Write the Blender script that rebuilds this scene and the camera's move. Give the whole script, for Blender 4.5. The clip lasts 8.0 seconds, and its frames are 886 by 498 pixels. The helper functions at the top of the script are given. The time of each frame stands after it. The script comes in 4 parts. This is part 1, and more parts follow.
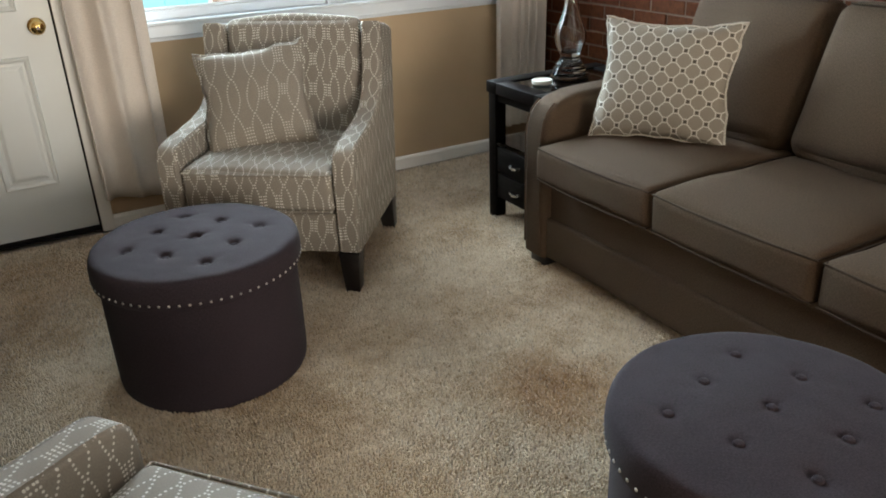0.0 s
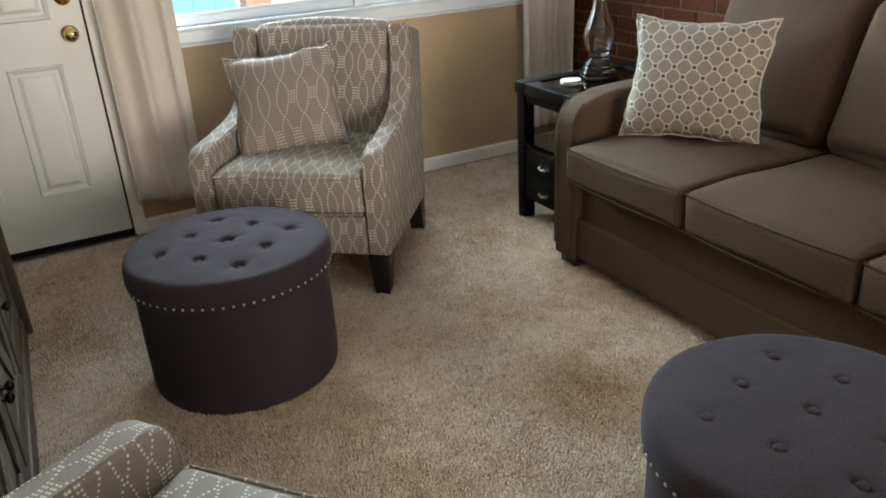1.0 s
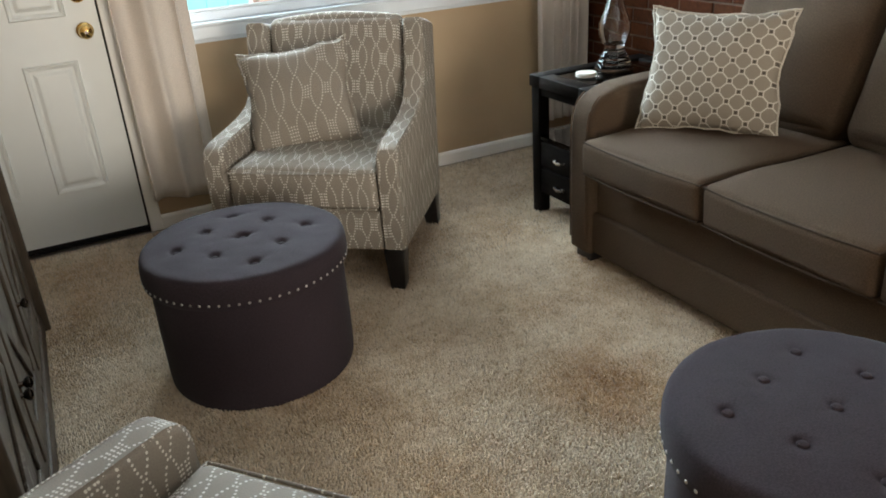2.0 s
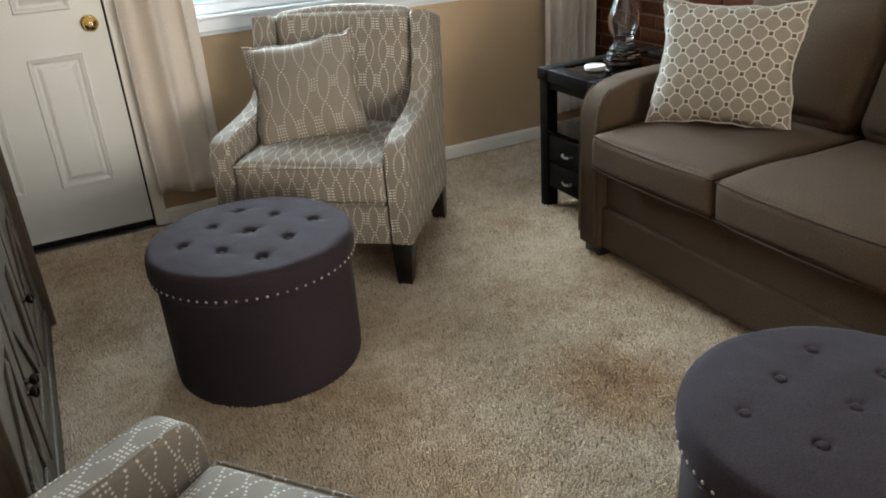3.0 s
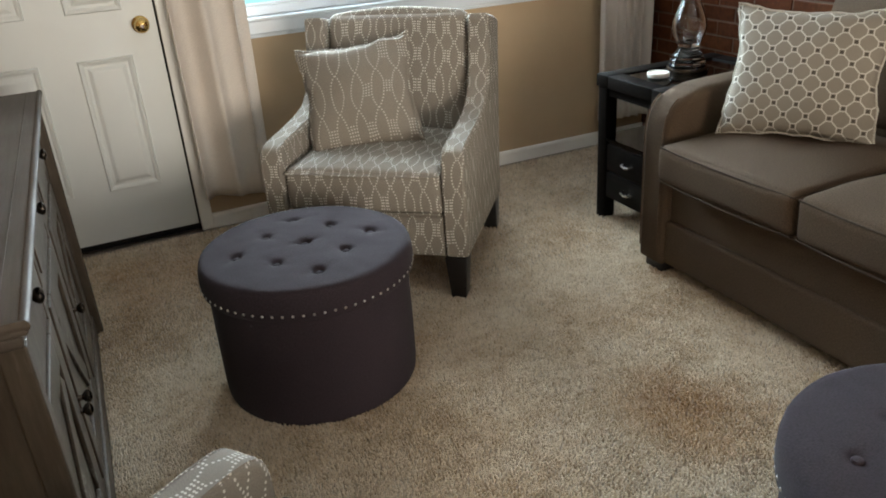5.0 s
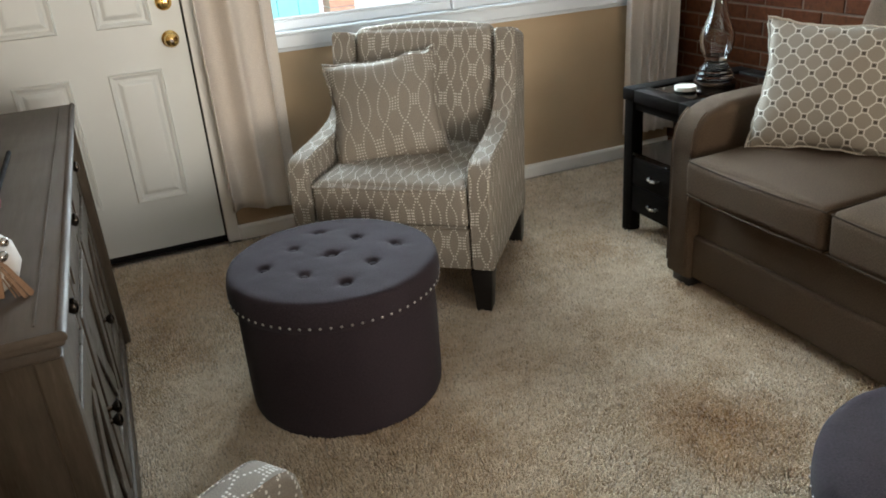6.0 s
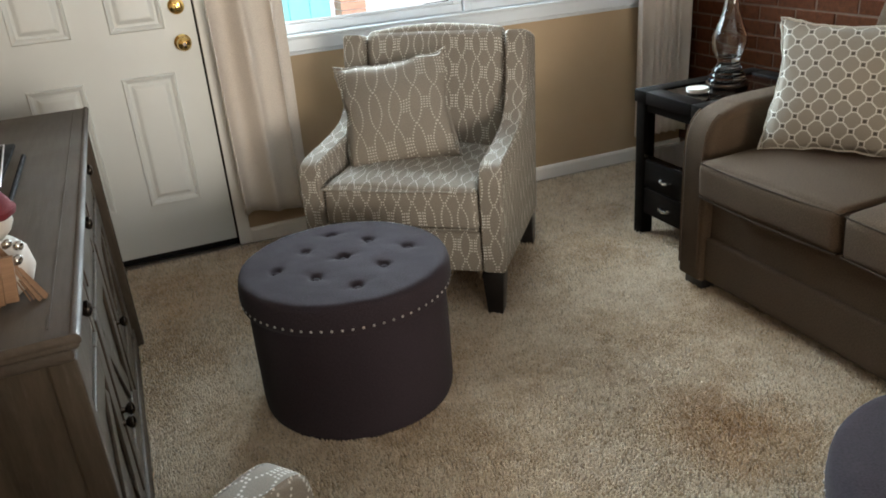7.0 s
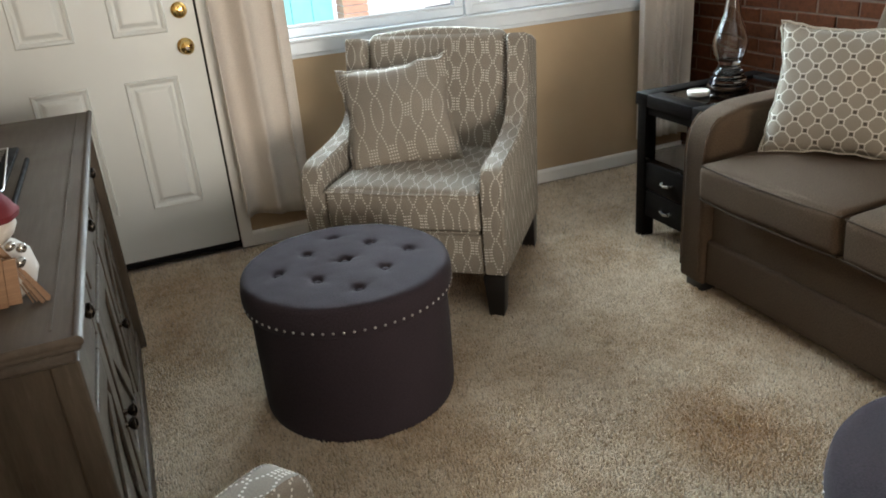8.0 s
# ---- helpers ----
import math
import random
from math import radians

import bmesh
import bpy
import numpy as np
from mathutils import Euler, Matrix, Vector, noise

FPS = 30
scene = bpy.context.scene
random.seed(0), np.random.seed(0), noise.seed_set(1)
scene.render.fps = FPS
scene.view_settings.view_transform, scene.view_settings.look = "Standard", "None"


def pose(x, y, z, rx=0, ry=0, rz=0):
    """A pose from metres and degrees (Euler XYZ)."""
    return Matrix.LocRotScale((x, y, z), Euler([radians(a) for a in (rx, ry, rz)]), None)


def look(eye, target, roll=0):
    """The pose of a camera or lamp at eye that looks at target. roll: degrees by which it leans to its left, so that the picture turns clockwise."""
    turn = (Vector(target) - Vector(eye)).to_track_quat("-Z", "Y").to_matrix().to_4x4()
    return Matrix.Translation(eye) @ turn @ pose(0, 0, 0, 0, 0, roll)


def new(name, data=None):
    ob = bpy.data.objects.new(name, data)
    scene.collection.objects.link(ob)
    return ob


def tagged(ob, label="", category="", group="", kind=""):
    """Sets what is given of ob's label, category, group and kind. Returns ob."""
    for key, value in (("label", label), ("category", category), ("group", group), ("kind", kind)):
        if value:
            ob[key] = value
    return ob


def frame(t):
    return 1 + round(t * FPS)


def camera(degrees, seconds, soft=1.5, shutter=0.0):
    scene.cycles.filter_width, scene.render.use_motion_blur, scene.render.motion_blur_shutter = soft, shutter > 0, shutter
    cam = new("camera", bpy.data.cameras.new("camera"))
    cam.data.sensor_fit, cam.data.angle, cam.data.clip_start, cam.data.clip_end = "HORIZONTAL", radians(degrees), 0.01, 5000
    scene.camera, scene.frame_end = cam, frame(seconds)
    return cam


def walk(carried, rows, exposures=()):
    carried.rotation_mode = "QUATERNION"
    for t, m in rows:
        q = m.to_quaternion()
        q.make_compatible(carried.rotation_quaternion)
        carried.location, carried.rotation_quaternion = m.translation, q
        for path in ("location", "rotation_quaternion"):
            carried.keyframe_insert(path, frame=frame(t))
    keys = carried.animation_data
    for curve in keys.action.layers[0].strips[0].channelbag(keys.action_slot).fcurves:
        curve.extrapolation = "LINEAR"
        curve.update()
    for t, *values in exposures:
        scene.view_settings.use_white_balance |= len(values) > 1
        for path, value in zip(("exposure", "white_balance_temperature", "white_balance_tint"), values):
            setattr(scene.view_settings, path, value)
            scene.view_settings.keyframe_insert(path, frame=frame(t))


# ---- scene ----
cam = camera(59.2, 8.0, soft=1.8)
PATH = [
    (0, (0.024, 0.52, 1.333), (0.903, 2.116, 0.508), -2.2),
    (0.5, (0.016, 0.526, 1.334), (0.865, 2.141, 0.514), -2.7),
    (1, (0.014, 0.533, 1.335), (0.836, 2.161, 0.515), -3.4),
    (1.5, (0.013, 0.539, 1.334), (0.814, 2.175, 0.507), -3.9),
    (3, (0.009, 0.576, 1.33), (0.786, 2.212, 0.483), -4.2),
    (3.5, (0.007, 0.604, 1.326), (0.774, 2.236, 0.46), -4.3),
    (4, (0.011, 0.639, 1.323), (0.766, 2.267, 0.44), -4.3),
    (4.5, (-0.004, 0.676, 1.331), (0.737, 2.316, 0.458), -4.1),
    (5, (-0.031, 0.715, 1.331), (0.682, 2.384, 0.49), -4.1),
    (6.5, (-0.048, 0.726, 1.332), (0.612, 2.434, 0.529), -4.6),
    (7, (-0.047, 0.726, 1.333), (0.601, 2.44, 0.533), -4.8),
    (7.5, (-0.045, 0.721, 1.334), (0.599, 2.44, 0.539), -5.0),
    (8, (-0.045, 0.717, 1.335), (0.598, 2.437, 0.542), -4.9),
]
walk(cam, [(t, look(eye, target, roll)) for t, eye, target, roll in PATH])

# ---- light ----
world = bpy.data.worlds.new("world")
scene.world = world
world.use_nodes = True
wn = world.node_tree
sky = wn.nodes.new("ShaderNodeTexSky")
sky.sky_type = "NISHITA"
sky.sun_disc = False
sky.sun_elevation = radians(63)
sky.sun_rotation = radians(184)
wn.nodes["Background"].inputs["Strength"].default_value = 0.15
wn.links.new(sky.outputs["Color"], wn.nodes["Background"].inputs["Color"])

sun = new("sun", bpy.data.lights.new("sun", "SUN"))
sun.data.energy, sun.data.angle, sun.data.color = 5.0, radians(3), (1.0, 0.95, 0.88)
sun.matrix_world = look((2.5, -3, 14), (2.0, 4.0, 0))


def area(name, eye, target, sx, sy, energy, color, spread):
    ob = new(name, bpy.data.lights.new(name, "AREA"))
    ob.data.shape, ob.data.size, ob.data.size_y = "RECTANGLE", sx, sy
    ob.data.energy, ob.data.color, ob.data.spread = energy, color, radians(spread)
    ob.matrix_world = look(eye, target)
    return ob


# daylight of the front window, and warm fill from an added window at the far end of the room
area("front_window_daylight", (1.28, 4.30, 1.42), (1.10, 0.0, 1.10), 1.60, 0.60, 68, (0.74, 0.90, 1.0), 116)
area("rear_window_daylight", (1.3, -4.46, 1.18), (1.0, 4.0, 1.0), 2.50, 1.75, 118, (1.0, 0.90, 0.76), 110)
scene.view_settings.exposure = -0.10

# ---- materials ----


class Nodes:
    """Short hand for a material's node tree."""

    def __init__(self, name, rough=0.6, metal=0.0):
        self.mat = bpy.data.materials.new(name)
        self.mat.use_nodes = True
        self.t = self.mat.node_tree
        self.bsdf = self.t.nodes["Principled BSDF"]
        self.bsdf.inputs["Roughness"].default_value = rough
        self.bsdf.inputs["Metallic"].default_value = metal

    def put(self, kind, **values):
        n = self.t.nodes.new(kind)
        for k, v in values.items():
            n.inputs[k.replace("_", " ")].default_value = v
        return n

    def link(self, a, b):
        self.t.links.new(a, b)

    def set(self, key, sock):
        self.link(sock, self.bsdf.inputs[key])

    def math(self, op, a, b=None, c=None):
        n = self.t.nodes.new("ShaderNodeMath")
        n.operation = op
        for i, v in enumerate((a, b, c)):
            if v is None:
                continue
            if isinstance(v, (int, float)):
                n.inputs[i].default_value = v
            else:
                self.link(v, n.inputs[i])
        return n.outputs[0]

    def coord(self, which="Object"):
        return self.t.nodes.new("ShaderNodeTexCoord").outputs[which]

    def noise(self, scale, detail=3.0, rough=0.55, vec=None, stretch=None):
        n = self.put("ShaderNodeTexNoise", Scale=scale, Detail=detail, Roughness=rough)
        v = vec or self.coord()
        if stretch:
            m = self.put("ShaderNodeMapping")
            m.inputs["Scale"].default_value = stretch
            self.link(v, m.inputs["Vector"])
            v = m.outputs[0]
        self.link(v, n.inputs["Vector"])
        return n.outputs["Fac"]

    def ramp(self, fac, *stops):
        n = self.t.nodes.new("ShaderNodeValToRGB")
        el = n.color_ramp.elements
        while len(el) < len(stops):
            el.new(0.5)
        for e, (p, c) in zip(el, stops):
            e.position, e.color = p, (*c, 1)
        self.link(fac, n.inputs[0])
        return n.outputs[0]

    def mix(self, fac, a, b, mode="MIX"):
        n = self.t.nodes.new("ShaderNodeMix")
        n.data_type, n.blend_type = "RGBA", mode
        for v, i in ((fac, 0), (a, 6), (b, 7)):
            if isinstance(v, (int, float)):
                n.inputs[i].default_value = v
            elif isinstance(v, tuple):
                n.inputs[i].default_value = (*v, 1)
            else:
                self.link(v, n.inputs[i])
        return n.outputs[2]

    def bump(self, height, dist=0.002, strength=0.6, normal=None):
        n = self.put("ShaderNodeBump", Strength=strength, Distance=dist)
        self.link(height, n.inputs["Height"])
        if normal:
            self.link(normal, n.inputs["Normal"])
        self.set("Normal", n.outputs[0])
        return n.outputs[0]


def plain(name, color, rough=0.5, metal=0.0, vary=0.12, scale=9.0, grain=180.0, depth=0.0006, gloss=0.5):
    """A paint or plastic with slight unevenness at two scales."""
    m = Nodes(name, rough, metal)
    a = m.noise(scale, 4)
    lo = tuple(c * (1 - vary) for c in color)
    hi = tuple(min(1, c * (1 + vary)) for c in color)
    m.set("Base Color", m.ramp(a, (0.3, lo), (0.7, hi)))
    m.bump(m.noise(grain, 2), depth, 0.35)
    m.set("Roughness", m.ramp(m.noise(scale * 2.3), (0.3, (rough * 0.85,) * 3), (0.7, (min(1, rough * 1.15),) * 3)))
    m.bsdf.inputs["Specular IOR Level"].default_value = gloss
    return m.mat


def cloth(name, color, weave=900.0, vary=0.14, sheen=0.0, depth=0.0012):
    """Woven upholstery: crossed threads, nap and faint wear."""
    m = Nodes(name, 0.92)
    uv = m.coord("UV")
    big = m.noise(5.0, 3)
    fine = m.noise(weave * 0.5, 2, vec=uv, stretch=(1.0, 0.35, 1.0))
    fine2 = m.noise(weave * 0.5, 2, vec=uv, stretch=(0.35, 1.0, 1.0))
    thread = m.math("MULTIPLY", m.math("ADD", fine, fine2), 0.5)
    lo = tuple(c * (1 - vary) for c in color)
    hi = tuple(c * (1 + vary) for c in color)
    base = m.ramp(big, (0.25, lo), (0.75, hi))
    m.set("Base Color", m.mix(0.55, base, m.ramp(thread, (0.38, tuple(c * 0.55 for c in color)), (0.62, tuple(c * 1.45 for c in color)))))
    m.bump(thread, depth, 0.5)
    m.bsdf.inputs["Sheen Weight"].default_value = sheen
    m.bsdf.inputs["Sheen Roughness"].default_value = 0.5
    m.bsdf.inputs["Specular IOR Level"].default_value = 0.1
    return m.mat


def dotted_cloth(name, ground, dot, size=1.0):
    """Woven cloth with chains of ovals drawn in small dots; UV in metres."""
    m = Nodes(name, 0.9)
    uv = m.put("ShaderNodeSeparateXYZ")
    m.link(m.coord("UV"), uv.inputs[0])
    wander = m.put("ShaderNodeTexNoise", Scale=4.5, Detail=2.0)
    m.link(m.coord("UV"), wander.inputs["Vector"])
    drift = m.put("ShaderNodeSeparateXYZ")
    m.link(wander.outputs["Color"], drift.inputs[0])
    u = m.math("ADD", uv.outputs[0], m.math("MULTIPLY", m.math("SUBTRACT", drift.outputs[0], 0.5), 0.035))
    v = m.math("ADD", uv.outputs[1], m.math("MULTIPLY", m.math("SUBTRACT", drift.outputs[1], 0.5), 0.045))
    pitch, tall, amp, step, radius = 0.0570 * size, 0.226 * size, 0.0176 * size, 0.0103, 0.0027
    n = m.math("ROUND", m.math("DIVIDE", v, step))
    vc = m.math("MULTIPLY", n, step)
    dv = m.math("SUBTRACT", v, vc)
    wave = m.math("COSINE", m.math("MULTIPLY", vc, 2 * math.pi / tall))
    # fuller ovals than a plain wave draws
    full = m.math("MULTIPLY", m.math("SIGN", wave), m.math("POWER", m.math("ABSOLUTE", wave), 0.72))
    swing = m.math("MULTIPLY", full, amp)

    def dots(centre):
        du = m.math("SUBTRACT", u, centre)
        du = m.math("SUBTRACT", du, m.math("MULTIPLY", m.math("ROUND", m.math("DIVIDE", du, pitch)), pitch))
        d = m.math("SQRT", m.math("ADD", m.math("MULTIPLY", du, du), m.math("MULTIPLY", dv, dv)))
        return m.math("LESS_THAN", d, radius)

    a = dots(swing)
    b = dots(m.math("MULTIPLY", swing, -1.0))
    # here and there a block of small dots joins two ovals
    cell = m.put("ShaderNodeCombineXYZ")
    m.link(m.math("FLOOR", m.math("DIVIDE", u, pitch)), cell.inputs[0])
    m.link(m.math("ROUND", m.math("DIVIDE", vc, tall / 2)), cell.inputs[1])
    chance = m.t.nodes.new("ShaderNodeTexWhiteNoise")
    chance.noise_dimensions = "2D"
    m.link(cell.outputs[0], chance.inputs["Vector"])
    some = m.math("GREATER_THAN", chance.outputs["Value"], 0.42)
    far = m.math("MULTIPLY", m.math("GREATER_THAN", m.math("ABSOLUTE", wave), 0.80), some)
    e = m.math("MULTIPLY", m.math("ADD", dots(pitch / 2 + 0.0050), dots(pitch / 2 - 0.0050)), far)
    mask = m.math("MINIMUM", m.math("ADD", m.math("ADD", a, b), e), 1.0)
    fine = m.noise(520, 2, vec=m.coord("UV"))
    g = m.ramp(m.noise(4.0, 3), (0.3, tuple(k * 0.85 for k in ground)), (0.7, tuple(k * 1.12 for k in ground)))
    g = m.mix(0.5, g, m.ramp(fine, (0.36, tuple(k * 0.55 for k in ground)), (0.64, tuple(k * 1.45 for k in ground))))
    m.set("Base Color", m.mix(mask, g, dot))
    m.bump(m.math("ADD", m.math("MULTIPLY", fine, 0.6), mask), 0.0011, 0.5)
    m.bsdf.inputs["Specular IOR Level"].default_value = 0.25
    return m.mat


def trellis_cloth(name, ground, line, square):
    """Cloth with pale octagons and little dark squares; UV in metres."""
    m = Nodes(name, 0.9)
    uv = m.put("ShaderNodeSeparateXYZ")
    m.link(m.coord("UV"), uv.inputs[0])
    u, v = uv.outputs[0], uv.outputs[1]
    cell = 0.0465

    def wrapped(x):
        q = m.math("DIVIDE", x, cell)
        return m.math("ABSOLUTE", m.math("SUBTRACT", q, m.math("ROUND", q)))

    # the lattice lies on the diagonal, so the little squares stand upright
    u, v = (m.math("MULTIPLY", m.math("ADD", u, v), 0.7071), m.math("MULTIPLY", m.math("SUBTRACT", u, v), 0.7071))
    a, b = wrapped(u), wrapped(v)
    s = m.math("ADD", a, b)
    side = m.math("MULTIPLY", m.math("GREATER_THAN", m.math("MAXIMUM", a, b), 0.454), m.math("LESS_THAN", s, 0.77))
    corner = m.math("MULTIPLY", m.math("GREATER_THAN", s, 0.695), m.math("LESS_THAN", s, 0.79))
    sq = m.math("GREATER_THAN", s, 0.855)
    fine = m.noise(520, 2, vec=m.coord("UV"))
    g = m.mix(0.5, m.ramp(m.noise(6.0), (0.3, tuple(k * 0.9 for k in ground)), (0.7, tuple(k * 1.08 for k in ground))),
              m.ramp(fine, (0.36, tuple(k * 0.6 for k in ground)), (0.64, tuple(k * 1.4 for k in ground))))
    lines = m.math("MAXIMUM", side, corner)
    col = m.mix(lines, g, line)
    m.set("Base Color", m.mix(sq, col, square))
    m.bump(m.math("ADD", fine, lines), 0.0008, 0.4)
    m.bsdf.inputs["Specular IOR Level"].default_value = 0.25
    return m.mat


def wood(name, dark, light, rough=0.5, along=(1, 1, 14), scale=6.0, worn=0.0, gloss=0.5):
    """Grained wood; along stretches the grain."""
    m = Nodes(name, rough)
    v = m.coord()
    grain = m.noise(scale, 8, 0.7, vec=v, stretch=along)
    broad = m.noise(2.2, 4, vec=v)
    col = m.ramp(grain, (0.32, dark), (0.68, light))
    if worn:
        col = m.mix(m.ramp(broad, (0.5, (0, 0, 0)), (0.66, (worn,) * 3)), col, tuple(min(1, k * 1.7) for k in light))
    m.set("Base Color", col)
    m.set("Roughness", m.ramp(broad, (0.3, (rough * 0.8,) * 3), (0.7, (min(1, rough * 1.25),) * 3)))
    m.bump(grain, 0.0015, 0.35)
    m.bsdf.inputs["Specular IOR Level"].default_value = gloss
    return m.mat


def weathered(name, wear):
    """Grey-brown boards with long grain, a scraped whitewash and bare orange wood in places."""
    m = Nodes(name, 0.55)
    v = m.coord()
    grain = m.noise(5.0, 9, 0.72, vec=v, stretch=(7, 7, 0.9))
    broad = m.noise(3.0, 4, vec=v)
    col = m.ramp(grain, (0.30, (0.044, 0.032, 0.021)), (0.5, (0.072, 0.054, 0.037)), (0.7, (0.100, 0.078, 0.055)))
    streak = m.noise(4.2, 6, 0.75, vec=v, stretch=(9, 5, 1.3))
    scraped = m.math("MULTIPLY", m.ramp(streak, (0.56, (0, 0, 0)), (0.64, (1, 1, 1))), m.ramp(broad, (0.46, (0, 0, 0)), (0.60, (1, 1, 1))))
    col = m.mix(m.math("MULTIPLY", scraped, 0.75 * wear), col, (0.30, 0.275, 0.24))
    bare = m.ramp(m.noise(2.3, 5, 0.7, vec=v, stretch=(4, 5, 1.4)), (0.64, (0, 0, 0)), (0.70, (0.8 * wear,) * 3))
    col = m.mix(bare, col, (0.17, 0.085, 0.040))
    m.set("Base Color", col)
    m.set("Roughness", m.ramp(broad, (0.3, (0.45,) * 3), (0.7, (0.68,) * 3)))
    m.bump(grain, 0.002, 0.4)
    m.bsdf.inputs["Specular IOR Level"].default_value = 0.3
    return m.mat


def carpet_mat(name, pile):
    m = Nodes(name, 1.0)
    tuft = m.t.nodes.new("ShaderNodeNewGeometry").outputs["Random Per Island"]
    big = m.noise(2.6, 3, 0.6)
    mid = m.noise(16, 4, 0.65)
    if pile:
        col = m.ramp(tuft, (0.0, (0.48, 0.375, 0.26)), (0.10, (0.69, 0.57, 0.425)), (0.7, (0.80, 0.68, 0.52)), (1.0, (0.85, 0.74, 0.595)))
    else:
        col = m.ramp(m.noise(260, 3), (0.35, (0.20, 0.15, 0.10)), (0.65, (0.60, 0.505, 0.395)))
    patch = m.ramp(m.math("ADD", m.math("MULTIPLY", big, 0.6), m.math("MULTIPLY", mid, 0.4)), (0.37, (0.66, 0.575, 0.48)), (0.47, (0.84, 0.79, 0.72)), (0.58, (1.0, 1.0, 1.0)))
    col = m.mix(1.0, col, patch, "MULTIPLY")
    # a darker, browner patch between the sofa and the ottomans
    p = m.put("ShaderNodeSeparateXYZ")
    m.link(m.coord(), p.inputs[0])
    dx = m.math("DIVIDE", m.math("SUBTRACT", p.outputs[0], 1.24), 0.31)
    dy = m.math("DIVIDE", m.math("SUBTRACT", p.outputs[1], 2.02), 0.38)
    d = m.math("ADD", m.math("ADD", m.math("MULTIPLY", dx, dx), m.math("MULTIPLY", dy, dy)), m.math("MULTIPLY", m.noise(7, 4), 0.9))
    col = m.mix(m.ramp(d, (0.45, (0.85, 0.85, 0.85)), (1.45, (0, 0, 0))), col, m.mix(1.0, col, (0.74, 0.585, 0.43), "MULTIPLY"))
    # browner inside the front door: the shade there is put into the carpet's colour
    ex = m.math("DIVIDE", m.math("SUBTRACT", p.outputs[0], 0.02), 0.42)
    ey = m.math("DIVIDE", m.math("SUBTRACT", p.outputs[1], 3.70), 0.52)
    e = m.math("ADD", m.math("ADD", m.math("MULTIPLY", ex, ex), m.math("MULTIPLY", ey, ey)), m.math("MULTIPLY", m.noise(5, 4), 1.2))
    col = m.mix(m.ramp(e, (0.55, (0.8, 0.8, 0.8)), (1.7, (0, 0, 0))), col, m.mix(1.0, col, (0.82, 0.70, 0.57), "MULTIPLY"))
    m.set("Base Color", col)
    m.bsdf.inputs["Specular IOR Level"].default_value = 0.1
    m.bsdf.inputs["Sheen Weight"].default_value = 0.5
    m.bsdf.inputs["Sheen Roughness"].default_value = 0.45
    if not pile:
        m.bump(m.noise(240, 3), 0.006, 0.8)
    return m.mat


def brick_mat(name):
    m = Nodes(name, 0.85)
    rnd = m.t.nodes.new("ShaderNodeObjectInfo").outputs["Random"]
    isl = m.t.nodes.new("ShaderNodeNewGeometry").outputs["Random Per Island"]
    r = m.math("FRACT", m.math("ADD", rnd, isl))
    col = m.ramp(r, (0.0, (0.048, 0.0135, 0.0050)), (0.45, (0.073, 0.0205, 0.0068)), (0.8, (0.090, 0.0270, 0.0090)), (1.0, (0.084, 0.029, 0.0120)))
    n = m.noise(38, 6, 0.65)
    m.set("Base Color", m.mix(0.55, col, m.ramp(n, (0.35, (0.040, 0.013, 0.0055)), (0.65, (0.098, 0.029, 0.0095)))))
    m.bsdf.inputs["Specular IOR Level"].default_value = 0.12
    m.bump(n, 0.004, 0.5)
    return m.mat


def glass_mat(name, tint=(1, 1, 1), rough=0.0, ior=1.45):
    m = Nodes(name, rough)
    m.bsdf.inputs["Base Color"].default_value = (*tint, 1)
    m.bsdf.inputs["Transmission Weight"].default_value = 1.0
    m.bsdf.inputs["IOR"].default_value = ior
    return m.mat


M_WALL = plain("tan_wall_paint", (0.44, 0.325, 0.205), 0.75, vary=0.04, scale=2.5, grain=420, depth=0.0008)
M_CEIL = plain("ceiling_paint", (0.78, 0.77, 0.75), 0.85, vary=0.03, grain=120, depth=0.003)
M_TRIM = plain("white_trim_paint", (0.86, 0.85, 0.82), 0.45, vary=0.04, scale=4)
M_DOOR = plain("white_door_paint", (0.72, 0.745, 0.735), 0.42, vary=0.03, scale=3, grain=90, depth=0.0005)
M_FRAME = plain("window_vinyl", (0.70, 0.75, 0.80), 0.35, vary=0.03)
M_BLACK = plain("black_rubber", (0.010, 0.009, 0.009), 0.8, gloss=0.12)
M_BRASS = plain("polished_brass", (0.80, 0.55, 0.20), 0.16, 1.0, vary=0.06, depth=0.0001)
M_CHROME = plain("brushed_nickel", (0.55, 0.53, 0.50), 0.25, 1.0, vary=0.08, depth=0.0001)
M_STUD = plain("nickel_stud", (0.50, 0.48, 0.46), 0.32, 1.0, vary=0.05, depth=0.0001)
M_KNOB = plain("dark_bronze_knob", (0.085, 0.07, 0.06), 0.22, 1.0, vary=0.2, depth=0.0002)
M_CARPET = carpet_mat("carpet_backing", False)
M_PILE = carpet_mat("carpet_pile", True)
M_BRICK = brick_mat("red_brick")
M_MORTAR = plain("brick_mortar", (0.100, 0.062, 0.040), 0.95, vary=0.2, scale=20, grain=300, depth=0.002)
M_SOFA = cloth("taupe_sofa_cloth", (0.064, 0.0430, 0.0280), vary=0.10)
M_SOFAPIPE = cloth("dark_piping", (0.044, 0.031, 0.022))
M_OTTO = cloth("charcoal_ottoman_cloth", (0.0305, 0.0230, 0.0280), vary=0.12, sheen=0.04)
M_DOT = dotted_cloth("dotted_chair_cloth", (0.240, 0.213, 0.180), (0.70, 0.67, 0.60))
M_DOTWIDE = dotted_cloth("dotted_pillow_cloth", (0.245, 0.217, 0.182), (0.58, 0.55, 0.485), 1.3)
